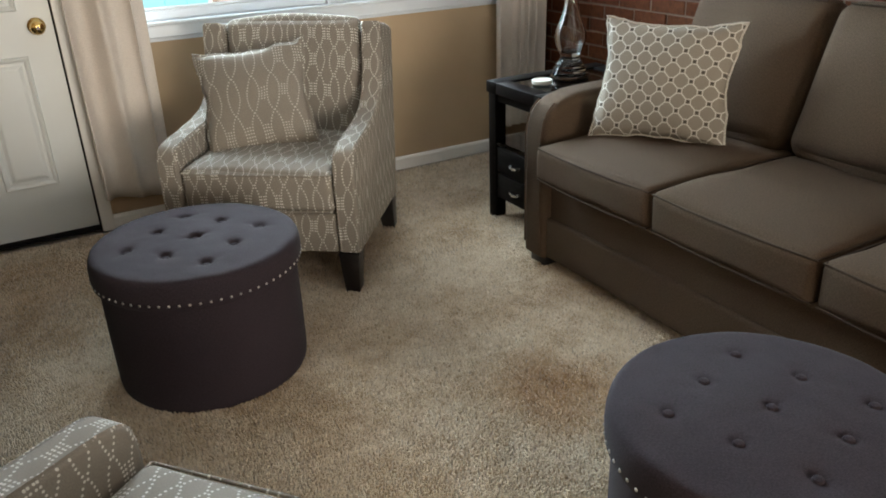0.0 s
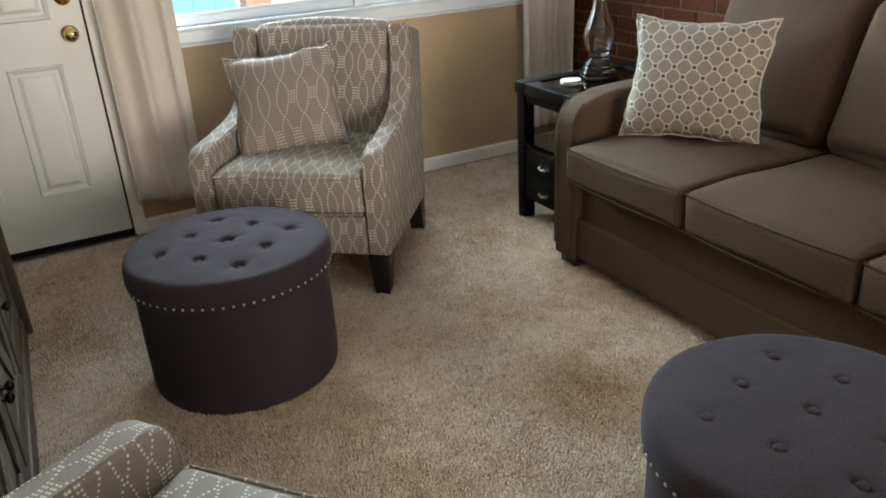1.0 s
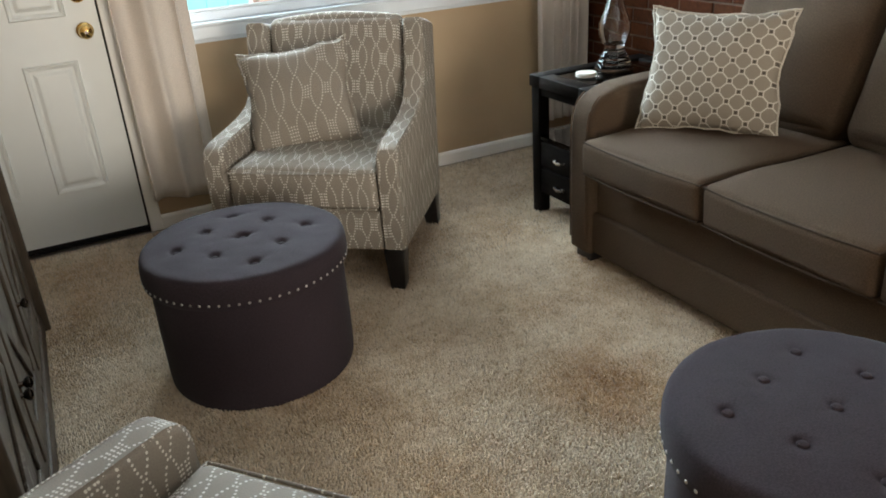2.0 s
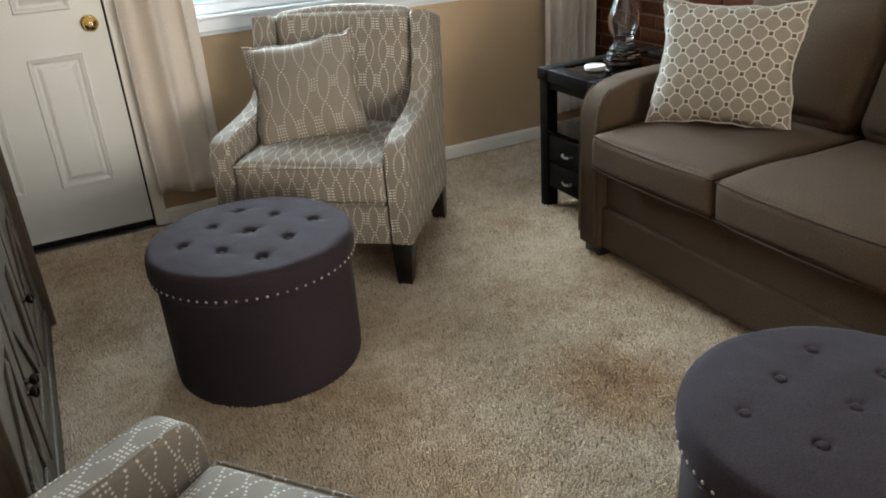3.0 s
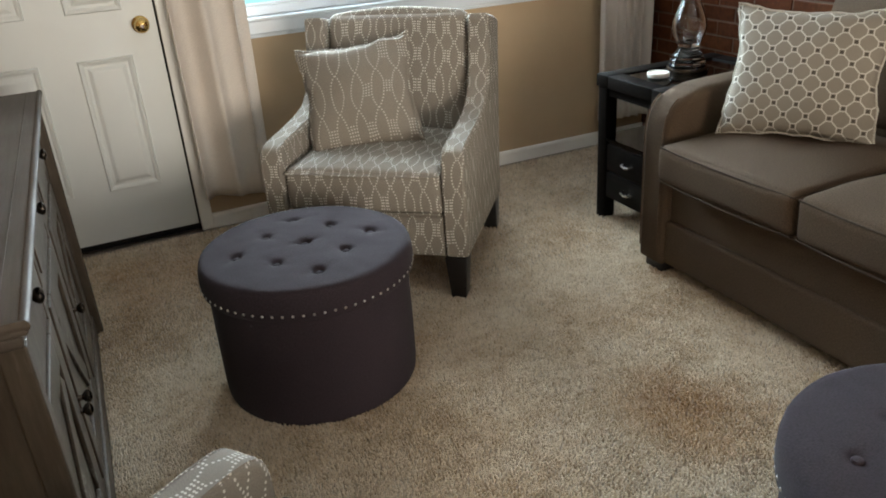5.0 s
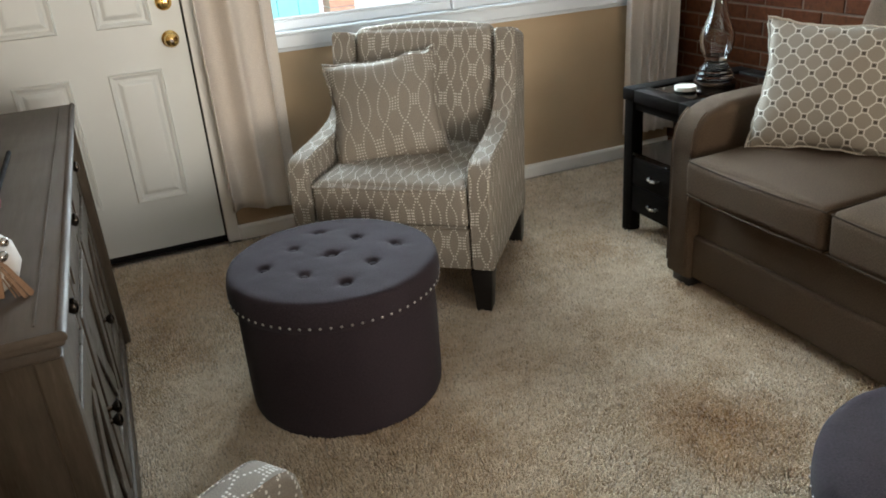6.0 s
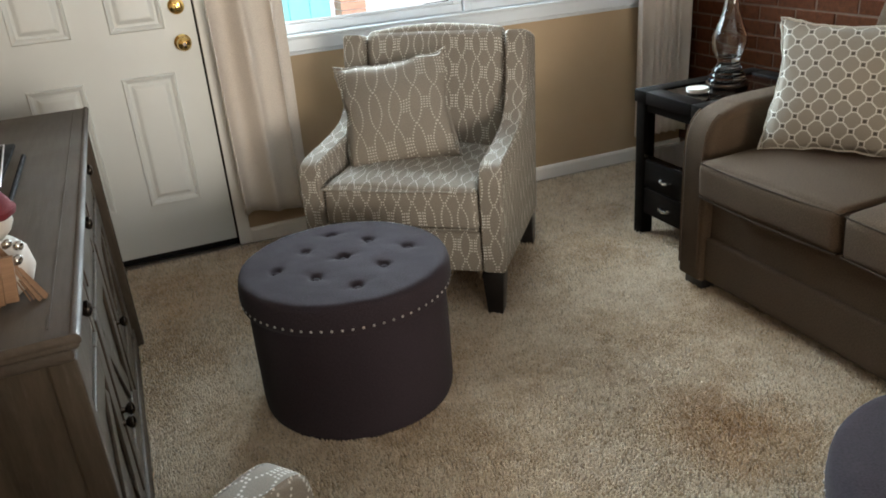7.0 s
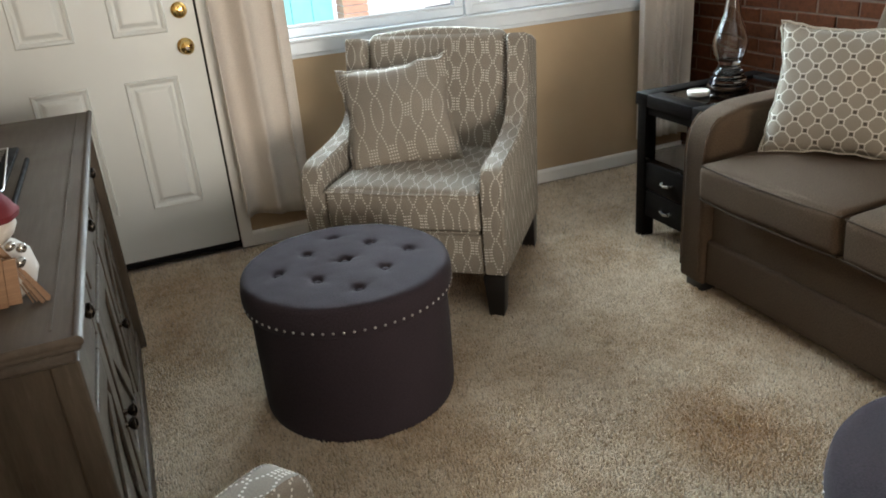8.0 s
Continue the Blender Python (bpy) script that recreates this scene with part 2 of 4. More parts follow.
M_TRELLIS = trellis_cloth("trellis_pillow_cloth", (0.225, 0.197, 0.158), (0.52, 0.485, 0.42), (0.07, 0.058, 0.046))
M_CREAM = cloth("cream_edge_cloth", (0.43, 0.395, 0.335))
M_CURTAIN = cloth("oatmeal_curtain_cloth", (0.66, 0.60, 0.54), weave=1200, vary=0.06)
M_LEG = wood("black_stained_wood", (0.006, 0.005, 0.005), (0.016, 0.013, 0.012), 0.35)
M_TABLE = wood("espresso_wood", (0.0028, 0.0023, 0.002), (0.0075, 0.0058, 0.0048), 0.5, along=(14, 1, 14), gloss=0.05)
M_DRESSER = weathered("weathered_grey_wood", 0.12)
M_DRESSFRONT = weathered("scraped_grey_wood", 1.0)
M_DRESSTOP = wood("smooth_grey_wood", (0.074, 0.057, 0.044), (0.096, 0.076, 0.060), 0.62, along=(14, 1, 14), worn=0.0, gloss=0.2)
M_GLASS = glass_mat("clear_glass")
M_PANE = glass_mat("window_glass", ior=1.02)
M_TABGLASS = glass_mat("smoked_glass", (0.30, 0.34, 0.34))
M_WAX = plain("white_wax", (0.80, 0.77, 0.70), 0.5)
M_SNOW = plain("white_felt", (0.62, 0.57, 0.51), 0.95, vary=0.1, grain=500, depth=0.004)
M_RED = plain("dark_red_felt", (0.13, 0.012, 0.018), 0.95, vary=0.2, grain=500, depth=0.003)
M_TANWOOD = wood("tan_wood_slat", (0.21, 0.115, 0.062), (0.33, 0.19, 0.108), 0.6)
M_CONCRETE = plain("pale_concrete", (0.80, 0.80, 0.78), 0.9, vary=0.12, scale=2, grain=60, depth=0.004)
M_TEAL = plain("turquoise_siding", (0.32, 0.86, 0.88), 0.6, vary=0.06)
M_SALMON = plain("pale_orange_brick", (0.72, 0.42, 0.30), 0.9, vary=0.15, scale=14)
M_STUCCO = plain("white_stucco", (0.86, 0.86, 0.85), 0.9, vary=0.05)

# ---- mesh helpers ----


def box_uv(bm, flat=False):
    """UV in metres, projected along each face's main axis; a pattern runs on from front to top."""
    uv = bm.loops.layers.uv.verify()
    bm.normal_update()
    for f in bm.faces:
        n = f.normal
        k = 3 if flat else max(range(3), key=lambda i: abs(n[i]))
        for lp in f.loops:
            p = lp.vert.co
            lp[uv].uv = ((p.y, p.z), (p.x, p.z + p.y), (p.x, p.z + p.y), (p.x, p.z))[k]


def part(name, bm, mat, parent=None, label="", smooth=True, at=None, flat=False):
    """Links a bmesh as one mesh object, under parent if given."""
    box_uv(bm, flat)
    me = bpy.data.meshes.new(name)
    bm.to_mesh(me)
    bm.free()
    for m in mat if isinstance(mat, (list, tuple)) else (mat,):
        me.materials.append(m)
    if smooth:
        me.shade_smooth()
        me.set_sharp_from_angle(angle=radians(40))
    ob = new(name, me)
    if parent:
        ob.parent = parent
    if at is not None:
        ob.matrix_local = at
    if label:
        tagged(ob, label)
    return ob


def share(name, source, parent, m):
    """Another object on the mesh of source."""
    ob = new(name, source.data)
    ob.parent = parent
    ob.matrix_local = m
    return ob


def thing(name, label, category, group="", kind="", m=None):
    ob = new(name)
    ob.empty_display_size = 0.1
    if m is not None:
        ob.matrix_basis = m
    return tagged(ob, label, category, group, kind)


def add_box(bm, x0, x1, y0, y1, z0, z1, bevel=0.0, seg=2):
    g = bmesh.ops.create_cube(bm, size=1.0, matrix=Matrix.LocRotScale(((x0 + x1) / 2, (y0 + y1) / 2, (z0 + z1) / 2), None, (x1 - x0, y1 - y0, z1 - z0)))
    if bevel:
        es = list({e for v in g["verts"] for e in v.link_edges})
        bmesh.ops.bevel(bm, geom=es, offset=bevel, segments=seg, profile=0.5, affect="EDGES")
    return bm


def box(x0, x1, y0, y1, z0, z1, bevel=0.0, seg=2):
    return add_box(bmesh.new(), x0, x1, y0, y1, z0, z1, bevel, seg)


def lathe(profile, seg=48, bm=None, centre=(0, 0)):
    """A surface of revolution round z from (radius, height) pairs."""
    bm = bm or bmesh.new()
    rings = []
    for r, z in profile:
        if r < 1e-5:
            rings.append([bm.verts.new((centre[0], centre[1], z))])
        else:
            rings.append([bm.verts.new((centre[0] + r * math.cos(2 * math.pi * i / seg), centre[1] + r * math.sin(2 * math.pi * i / seg), z)) for i in range(seg)])
    for a, b in zip(rings, rings[1:]):
        for i in range(seg):
            j = (i + 1) % seg
            q = [a[i % len(a)], a[j % len(a)], b[j % len(b)], b[i % len(b)]]
            q = list(dict.fromkeys(q))
            if len(q) > 2:
                bm.faces.new(q)
    bmesh.ops.recalc_face_normals(bm, faces=bm.faces)
    return bm


def tube(points, r, closed=False, seg=6, bm=None):
    """A round cord through points."""
    bm = bm or bmesh.new()
    pts = [Vector(p) for p in points]
    n = len(pts)
    rings = []
    for i, p in enumerate(pts):
        a = pts[(i - 1) % n] if closed or i else p
        b = pts[(i + 1) % n] if closed or i < n - 1 else p
        d = (b - a).normalized()
        side = d.cross(Vector((0, 0, 1)) if abs(d.z) < 0.9 else Vector((1, 0, 0))).normalized()
        up = side.cross(d)
        rings.append([bm.verts.new(p + r * (math.cos(2 * math.pi * k / seg) * side + math.sin(2 * math.pi * k / seg) * up)) for k in range(seg)])
    for i in range(n if closed else n - 1):
        a, b = rings[i], rings[(i + 1) % n]
        for k in range(seg):
            bm.faces.new((a[k], a[(k + 1) % seg], b[(k + 1) % seg], b[k]))
    if not closed:
        bm.faces.new(rings[0][::-1])
        bm.faces.new(rings[-1])
    bmesh.ops.recalc_face_normals(bm, faces=bm.faces)
    return bm


def soft_box(sx, sy, sz, r, puff=(0, 0, 0), wob=0.0, seed=0.0, seg=14):
    """A stuffed block about the origin: rounded edges, faces swelling by puff, slight unevenness."""
    half = Vector((sx / 2, sy / 2, sz / 2))
    bm = bmesh.new()
    cache = {}

    def steps(h):
        inner = max(h - r, 0.001)
        edge = [inner + r * math.sin(a) for a in (0.3, 0.65, 1.05)]
        mid = [inner * (2 * i / seg - 1) for i in range(seg + 1)]
        return [-h] + [-e for e in edge[::-1]] + mid + edge + [h]

    axes = [steps(h) for h in half]

    def vert(p):
        key = tuple(round(c, 5) for c in p)
        if key in cache:
            return cache[key]
        q = Vector([max(-(h - r), min(h - r, c)) for c, h in zip(p, half)])
        d = Vector(p) - q
        if d.length > 1e-6:
            m = max(abs(c) for c in d)
            d = d.normalized() * m
        w = q + d
        t = [p[i] / half[i] for i in range(3)]
        for i in range(3):
            o = [k for k in range(3) if k != i]
            w[i] += puff[i] * t[i] * (1 - t[o[0]] ** 2) * (1 - t[o[1]] ** 4)
        if wob:
            w += wob * noise.noise_vector(Vector(p) * 4.0 + Vector((seed, seed * 2, 0)))
        cache[key] = bm.verts.new(w)
        return cache[key]

    for i in range(3):
        a, b = axes[(i + 1) % 3], axes[(i + 2) % 3]
        for s in (-1, 1):
            for j in range(len(a) - 1):
                for k in range(len(b) - 1):
                    quad = []
                    for da, db in ((0, 0), (1, 0), (1, 1), (0, 1)):
                        p = [0, 0, 0]
                        p[i], p[(i + 1) % 3], p[(i + 2) % 3] = s * half[i], a[j + da], b[k + db]
                        quad.append(vert(p))
                    try:
                        bm.faces.new(quad)
                    except ValueError:
                        pass
    bmesh.ops.recalc_face_normals(bm, faces=bm.faces)
    return bm


def slab(outline, x0, x1, bevel=0.0, seg=3):
    """A closed outline of (y, z) drawn out from x0 to x1."""
    bm = bmesh.new()
    f = bm.faces.new([bm.verts.new((x0, y, z)) for y, z in outline])
    g = bmesh.ops.extrude_face_region(bm, geom=[f])
    bmesh.ops.translate(bm, verts=[v for v in g["geom"] if isinstance(v, bmesh.types.BMVert)], vec=(x1 - x0, 0, 0))
    bmesh.ops.recalc_face_normals(bm, faces=bm.faces)
    if bevel:
        rim = [e for e in bm.edges if abs(e.verts[0].co.x - e.verts[1].co.x) < 1e-6]
        bmesh.ops.bevel(bm, geom=rim, offset=bevel, segments=seg, profile=0.5, affect="EDGES")
    return bm


def smooth_line(points, n=6):
    """A smooth open line through 2D points."""
    out = []
    p = [points[0]] + list(points) + [points[-1]]
    for i in range(1, len(p) - 2):
        for k in range(n):
            t = k / n
            out.append(tuple(0.5 * ((2 * p[i][c]) + (p[i + 1][c] - p[i - 1][c]) * t + (2 * p[i - 1][c] - 5 * p[i][c] + 4 * p[i + 1][c] - p[i + 2][c]) * t * t
                                    + (3 * p[i][c] - p[i - 1][c] - 3 * p[i + 1][c] + p[i + 2][c]) * t ** 3) for c in (0, 1)))
    out.append(points[-1])
    return out


def seam(u, v, seed):
    """The slack of a pillow's seam."""
    a = noise.noise(Vector((u * 3.1 + seed, v * 3.1, 0.3))) + 0.5 * noise.noise(Vector((u * 8 + seed, v * 8, 1.7)))
    b = noise.noise(Vector((u * 3.1 - seed, v * 3.1, 5.1))) + 0.5 * noise.noise(Vector((u * 8 - seed, v * 8, 4.2)))
    return 0.010 * a, 0.010 * b


def pillow_mesh(w, h, thick, seed=0.0, n=22):
    """A stuffed square pillow standing in the x-z plane, with pinched corners."""
    bm = bmesh.new()
    grid = {}
    for s in (1, -1):
        for i in range(n + 1):
            for k in range(n + 1):
                u, v = 2 * i / n - 1, 2 * k / n - 1
                rim = i in (0, n) or k in (0, n)
                if rim and s < 0:
                    grid[s, i, k] = grid[1, i, k]
                    continue
                x = u * w / 2 * (1 - 0.125 * (1 - v * v) * abs(u) ** 3)
                z = v * h / 2 * (1 - 0.125 * (1 - u * u) * abs(v) ** 3)
                body = ((1 - u * u) * (1 - v * v)) ** 0.42
                y = -s * thick / 2 * body
                crease = 0.010 * noise.noise(Vector((u * 2.3 + seed, v * 2.3, s))) * (1.0 - 0.5 * body) + 0.012 * noise.noise(Vector((u * 1.1, v * 1.1 + seed, s)))
                sx, sz = seam(u, v, seed)
                k2 = max(abs(u), abs(v)) ** 3
                grid[s, i, k] = bm.verts.new((x + sx * k2, y + (0 if rim else crease), z + sz * k2))
    for s in (1, -1):
        for i in range(n):
            for k in range(n):
                q = [grid[s, i, k], grid[s, i + 1, k], grid[s, i + 1, k + 1], grid[s, i, k + 1]]
                bm.faces.new(q if s > 0 else q[::-1])
    bmesh.ops.recalc_face_normals(bm, faces=bm.faces)
    return bm


def pillow_rim(w, h, r, seed=0.0, n=22):
    pts = []
    for a, b in (((-1, -1), (1, -1)), ((1, -1), (1, 1)), ((1, 1), (-1, 1)), ((-1, 1), (-1, -1))):
        for i in range(n):
            u = a[0] + (b[0] - a[0]) * i / n
            v = a[1] + (b[1] - a[1]) * i / n
            sx, sz = seam(u, v, seed)
            pts.append((u * w / 2 * (1 - 0.125 * (1 - v * v) * abs(u) ** 3) + sx, 0.003 * noise.noise(Vector((u * 9, v * 9, 3))), v * h / 2 * (1 - 0.125 * (1 - u * u) * abs(v) ** 3) + sz))
    return tube(pts, r, closed=True)


# ---- the room ----
WX0, WX1, WY0, WY1, TOP = -0.70, 2.69, -4.40, 4.14, 2.44
DOOR0, DOOR1, DOORTOP = -0.565, 0.253, 2.04
WIN0, WIN1, WINZ0, WINZ1 = 0.44, 2.44, 0.85, 2.02

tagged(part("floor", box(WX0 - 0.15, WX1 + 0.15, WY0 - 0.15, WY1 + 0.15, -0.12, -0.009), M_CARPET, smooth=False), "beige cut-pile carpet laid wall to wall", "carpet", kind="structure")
tagged(part("ceiling", box(WX0 - 0.15, WX1 + 0.15, WY0 - 0.15, WY1 + 0.15, TOP, TOP + 0.12), M_CEIL, smooth=False), "plain white painted ceiling over the room", "ceiling", kind="structure")

bm = bmesh.new()
T = 0.14
add_box(bm, WX0, DOOR0 - 0.01, WY1, WY1 + T, 0, TOP)
add_box(bm, DOOR0 - 0.01, DOOR1 + 0.01, WY1, WY1 + T, DOORTOP + 0.01, TOP)
add_box(bm, DOOR1 + 0.01, WIN0, WY1, WY1 + T, 0, TOP)
add_box(bm, WIN0, WIN1, WY1, WY1 + T, 0, WINZ0)
add_box(bm, WIN0, WIN1, WY1, WY1 + T, WINZ1, TOP)
add_box(bm, WIN1, WX1, WY1, WY1 + T, 0, TOP)
tagged(part("wall_north", bm, M_WALL, smooth=False), "tan painted wall with front door and window", "wall", kind="structure")
tagged(part("wall_west", box(WX0 - T, WX0, WY0, WY1 + T, 0, TOP), M_WALL, smooth=False), "plain tan painted wall behind the dresser", "wall", kind="structure")
# south wall, its opening added to let the fill in
bm = bmesh.new()
add_box(bm, WX0, 0.0, WY0 - T, WY0, 0, TOP)
add_box(bm, 0.0, 2.6, WY0 - T, WY0, 0, 0.25)
add_box(bm, 0.0, 2.6, WY0 - T, WY0, 2.1, TOP)
add_box(bm, 2.6, WX1, WY0 - T, WY0, 0, TOP)
tagged(part("wall_south", bm, M_WALL, smooth=False), "plain tan painted wall with an added, unseen window opening", "wall", kind="structure")
wall_east = tagged(part("wall_east", box(WX1, WX1 + T, WY0, WY1 + T, 0, TOP), M_MORTAR, smooth=False), "red brick wall with pale mortar behind the sofa", "brick wall", kind="structure")

# baseboards
bm = bmesh.new()
prof = [(0, 0), (-0.014, 0), (-0.014, 0.056), (-0.009, 0.066), (0, 0.069)]
for a, b in ((DOOR1 + 0.062, WX1),):
    b2 = slab([(WY1 + y, z) for y, z in prof], a, b)
    me = bpy.data.meshes.new("tmp")
    b2.to_mesh(me)
    b2.free()
    bm.from_mesh(me)
tagged(part("baseboard", bm, M_TRIM, smooth=False), "low white painted baseboard along the wall", "baseboard", kind="structure")

# front door
door = thing("door_1", "white six-panel front door with brass hardware, closed", "door", kind="structure", m=pose(0, WY1, 0))
bm = box(DOOR0, DOOR1, 0.004, 0.044, 0.034, DOORTOP)
part("door_leaf", bm, M_DOOR, door, smooth=False)


def raised_panel(x0, x1, z0, z1):
    """A moulded panel: sunk groove round a raised field."""
    bm = bmesh.new()
    loops = []
    for inset, y in ((0.0, 0.0035), (0.005, -0.007), (0.014, -0.004), (0.022, 0.0035), (0.032, 0.0035), (0.046, -0.005), (0.052, -0.006)):
        loops.append([bm.verts.new((x, y, z)) for x, z in ((x0 + inset, z0 + inset), (x1 - inset, z0 + inset), (x1 - inset, z1 - inset), (x0 + inset, z1 - inset))])
    for a, b in zip(loops, loops[1:]):
        for i in range(4):
            bm.faces.new((a[i], a[(i + 1) % 4], b[(i + 1) % 4], b[i]))
    bm.faces.new(loops[-1])
    bmesh.ops.recalc_face_normals(bm, faces=bm.faces)
    return bm


for x0, x1 in ((-0.426, -0.214), (-0.074, 0.136)):
    for z0, z1 in ((0.255, 0.800), (0.975, 1.600), (1.72, 1.93)):
        part("panel", raised_panel(x0, x1, z0, z1), M_DOOR, door, smooth=False)
part("sweep", box(DOOR0, DOOR1, -0.006, 0.044, 0.010, 0.033, 0.003), M_BLACK, door, "black rubber door sweep")
KX = 0.192
knob = part("knob", lathe([(0.0, 0.001), (0.033, 0.001), (0.034, 0.006), (0.028, 0.011), (0.014, 0.013), (0.012, 0.030), (0.018, 0.036), (0.027, 0.044), (0.029, 0.054), (0.024, 0.064), (0.012, 0.069), (0.0, 0.0695)], 32),
            M_BRASS, door, "polished brass door knob", at=pose(KX, 0.003, 0.912, 90))
part("keyhole", lathe([(0.0, 0.0), (0.0075, 0.0), (0.0075, 0.003), (0.0, 0.0032)], 16), M_KNOB, knob, at=pose(0, 0, 0.069))
bolt = part("deadbolt", lathe([(0.0, 0.001), (0.031, 0.001), (0.032, 0.006), (0.026, 0.013), (0.020, 0.015), (0.0, 0.0155)], 32), M_BRASS, door, "polished brass deadbolt", at=pose(KX + 0.001, 0.003, 1.055, 90))
part("thumb_turn", box(-0.006, 0.006, -0.015, 0.015, 0.015, 0.030, 0.003), M_BRASS, bolt)
for i, (x0, x1) in enumerate(((DOOR0 - 0.066, DOOR0 - 0.008), (DOOR1 + 0.008, DOOR1 + 0.062))):
    part("casing", box(x0, x1, -0.016, 0.0, 0.0, DOORTOP + 0.06, 0.004), M_TRIM, door, "white painted door casing", smooth=False)
part("casing", box(DOOR0 - 0.008, DOOR1 + 0.008, -0.016, 0.0, DOORTOP + 0.008, DOORTOP + 0.06, 0.004), M_TRIM, door, smooth=False)
part("door_stop", box(DOOR1 + 0.0005, DOOR1 + 0.0085, 0.012, 0.10, 0.0, DOORTOP), M_BLACK, door, "dark weather strip", smooth=False)
part("threshold", box(DOOR0 - 0.008, DOOR1 + 0.008, 0.046, 0.14, -0.005, 0.03), M_BLACK, door, smooth=False)

# rear window, unseen behind the camera, added to frame the fill lamp
win2 = thing("window_2", "white framed window, unseen, added at the room's end", "window", kind="structure", m=pose(0, WY0, 0))
for x0, x1, z0, z1 in ((0.0, 0.05, 0.25, 2.1), (2.55, 2.6, 0.25, 2.1), (0.05, 2.55, 0.25, 0.30), (0.05, 2.55, 2.05, 2.1)):
    part("window_frame", box(x0, x1, -0.05, 0.012, z0, z1, 0.004), M_FRAME, win2, smooth=False)

# front window
win = thing("window_1", "white vinyl front window with two panes", "window", kind="structure", m=pose(0, WY1, 0))
part("trim", box(WIN0 - 0.05, WIN1 + 0.03, -0.010, 0.0, 0.800, 0.8145, 0.003), M_FRAME, win, smooth=False)
part("window_sill", box(WIN0 - 0.05, WIN1 + 0.03, -0.022, 0.0, 0.815, 0.872, 0.006), M_FRAME, win, "white painted window stool", smooth=False)
part("apron", box(WIN0 - 0.05, WIN1 + 0.03, -0.034, 0.04, 0.872, 0.884, 0.003), M_FRAME, win, smooth=False)
MUL0, MUL1 = 1.415, 1.515


def sash(x0, x1):
    fr = thing("sash", "", "")
    fr.parent = win
    for k in ("label", "category"):
        if k in fr:
            del fr[k]
    part("rail", box(x0, x1, 0.02, 0.075, 0.8845, 0.925, 0.006), M_FRAME, fr, smooth=False)
    part("rail", box(x0, x1, 0.02, 0.075, WINZ1 - 0.05, WINZ1, 0.006), M_FRAME, fr, smooth=False)
    part("stile", box(x0, x0 + 0.045, 0.022, 0.073, 0.925, WINZ1 - 0.05, 0.004), M_FRAME, fr, smooth=False)
    part("stile", box(x1 - 0.045, x1, 0.022, 0.073, 0.925, WINZ1 - 0.05, 0.004), M_FRAME, fr, smooth=False)
    part("glazing_bead", box(x0 + 0.045, x1 - 0.045, 0.028, 0.044, 0.9255, 0.937, 0.003), M_FRAME, fr, smooth=False)
    p = part("pane", box(x0 + 0.045, x1 - 0.045, 0.045, 0.049, 0.925, WINZ1 - 0.05), M_PANE, fr, smooth=False)
    p.visible_shadow = False


sash(WIN0, MUL0 + 0.03)
sash(MUL1 - 0.03, WIN1)
part("mullion", box(MUL0 + 0.032, MUL1 - 0.032, 0.005, 0.078, 0.8845, WINZ1, 0.004), M_FRAME, win, smooth=False)

# outside
tagged(part("ground", box(-60, 60, -60, 140, -0.35, -0.25), M_CONCRETE, smooth=False), "pale sunlit concrete paving outside the window", "ground", kind="structure")
shed = thing("garden_wall", "turquoise painted board wall outside", "wall", kind="structure", m=pose(0, 8.5, -0.25))
for i in range(7):
    part("board", box(0.50 + i * 0.205, 0.70 + i * 0.205, 0, 0.05, 0, 2.6, 0.004), M_TEAL, shed, smooth=False)
post = thing("porch_pillar", "pale orange brick porch pillar in sunlight outside", "pillar", kind="structure", m=pose(2.115, 8.45, -0.25))
for i in range(30):
    part("course", box(-0.125, 0.125, -0.125, 0.125, i * 0.075, i * 0.075 + 0.066, 0.004), M_SALMON, post, smooth=False)
part("core", box(-0.115, 0.115, -0.115, 0.115, 0, 2.28), M_STUCCO, post, smooth=False)
rail = thing("porch_railing", "dark curved handrail with white balusters outside", "railing", m=pose(2.78, 8.5, -0.25))
part("top_rail", tube([(0.0, 0, 0.60), (0.05, 0, 0.66), (0.13, 0, 0.685), (0.55, 0, 0.70)], 0.014), M_LEG, rail)
for i in range(6):
    part("baluster", box(0.19 + i * 0.065, 0.205 + i * 0.065, -0.012, 0.012, 0.0, 0.69), M_STUCCO, rail, smooth=False)
part("bottom_rail", box(0.17, 0.55, -0.015, 0.015, 0.50, 0.53), M_LEG, rail, smooth=False)
tagged(part("far_wall", box(-30, 60, 26.0, 26.2, -0.25, 3.5), M_STUCCO, smooth=False), "white stucco wall in sunlight across the yard", "wall", kind="structure")

# ---- curtains ----


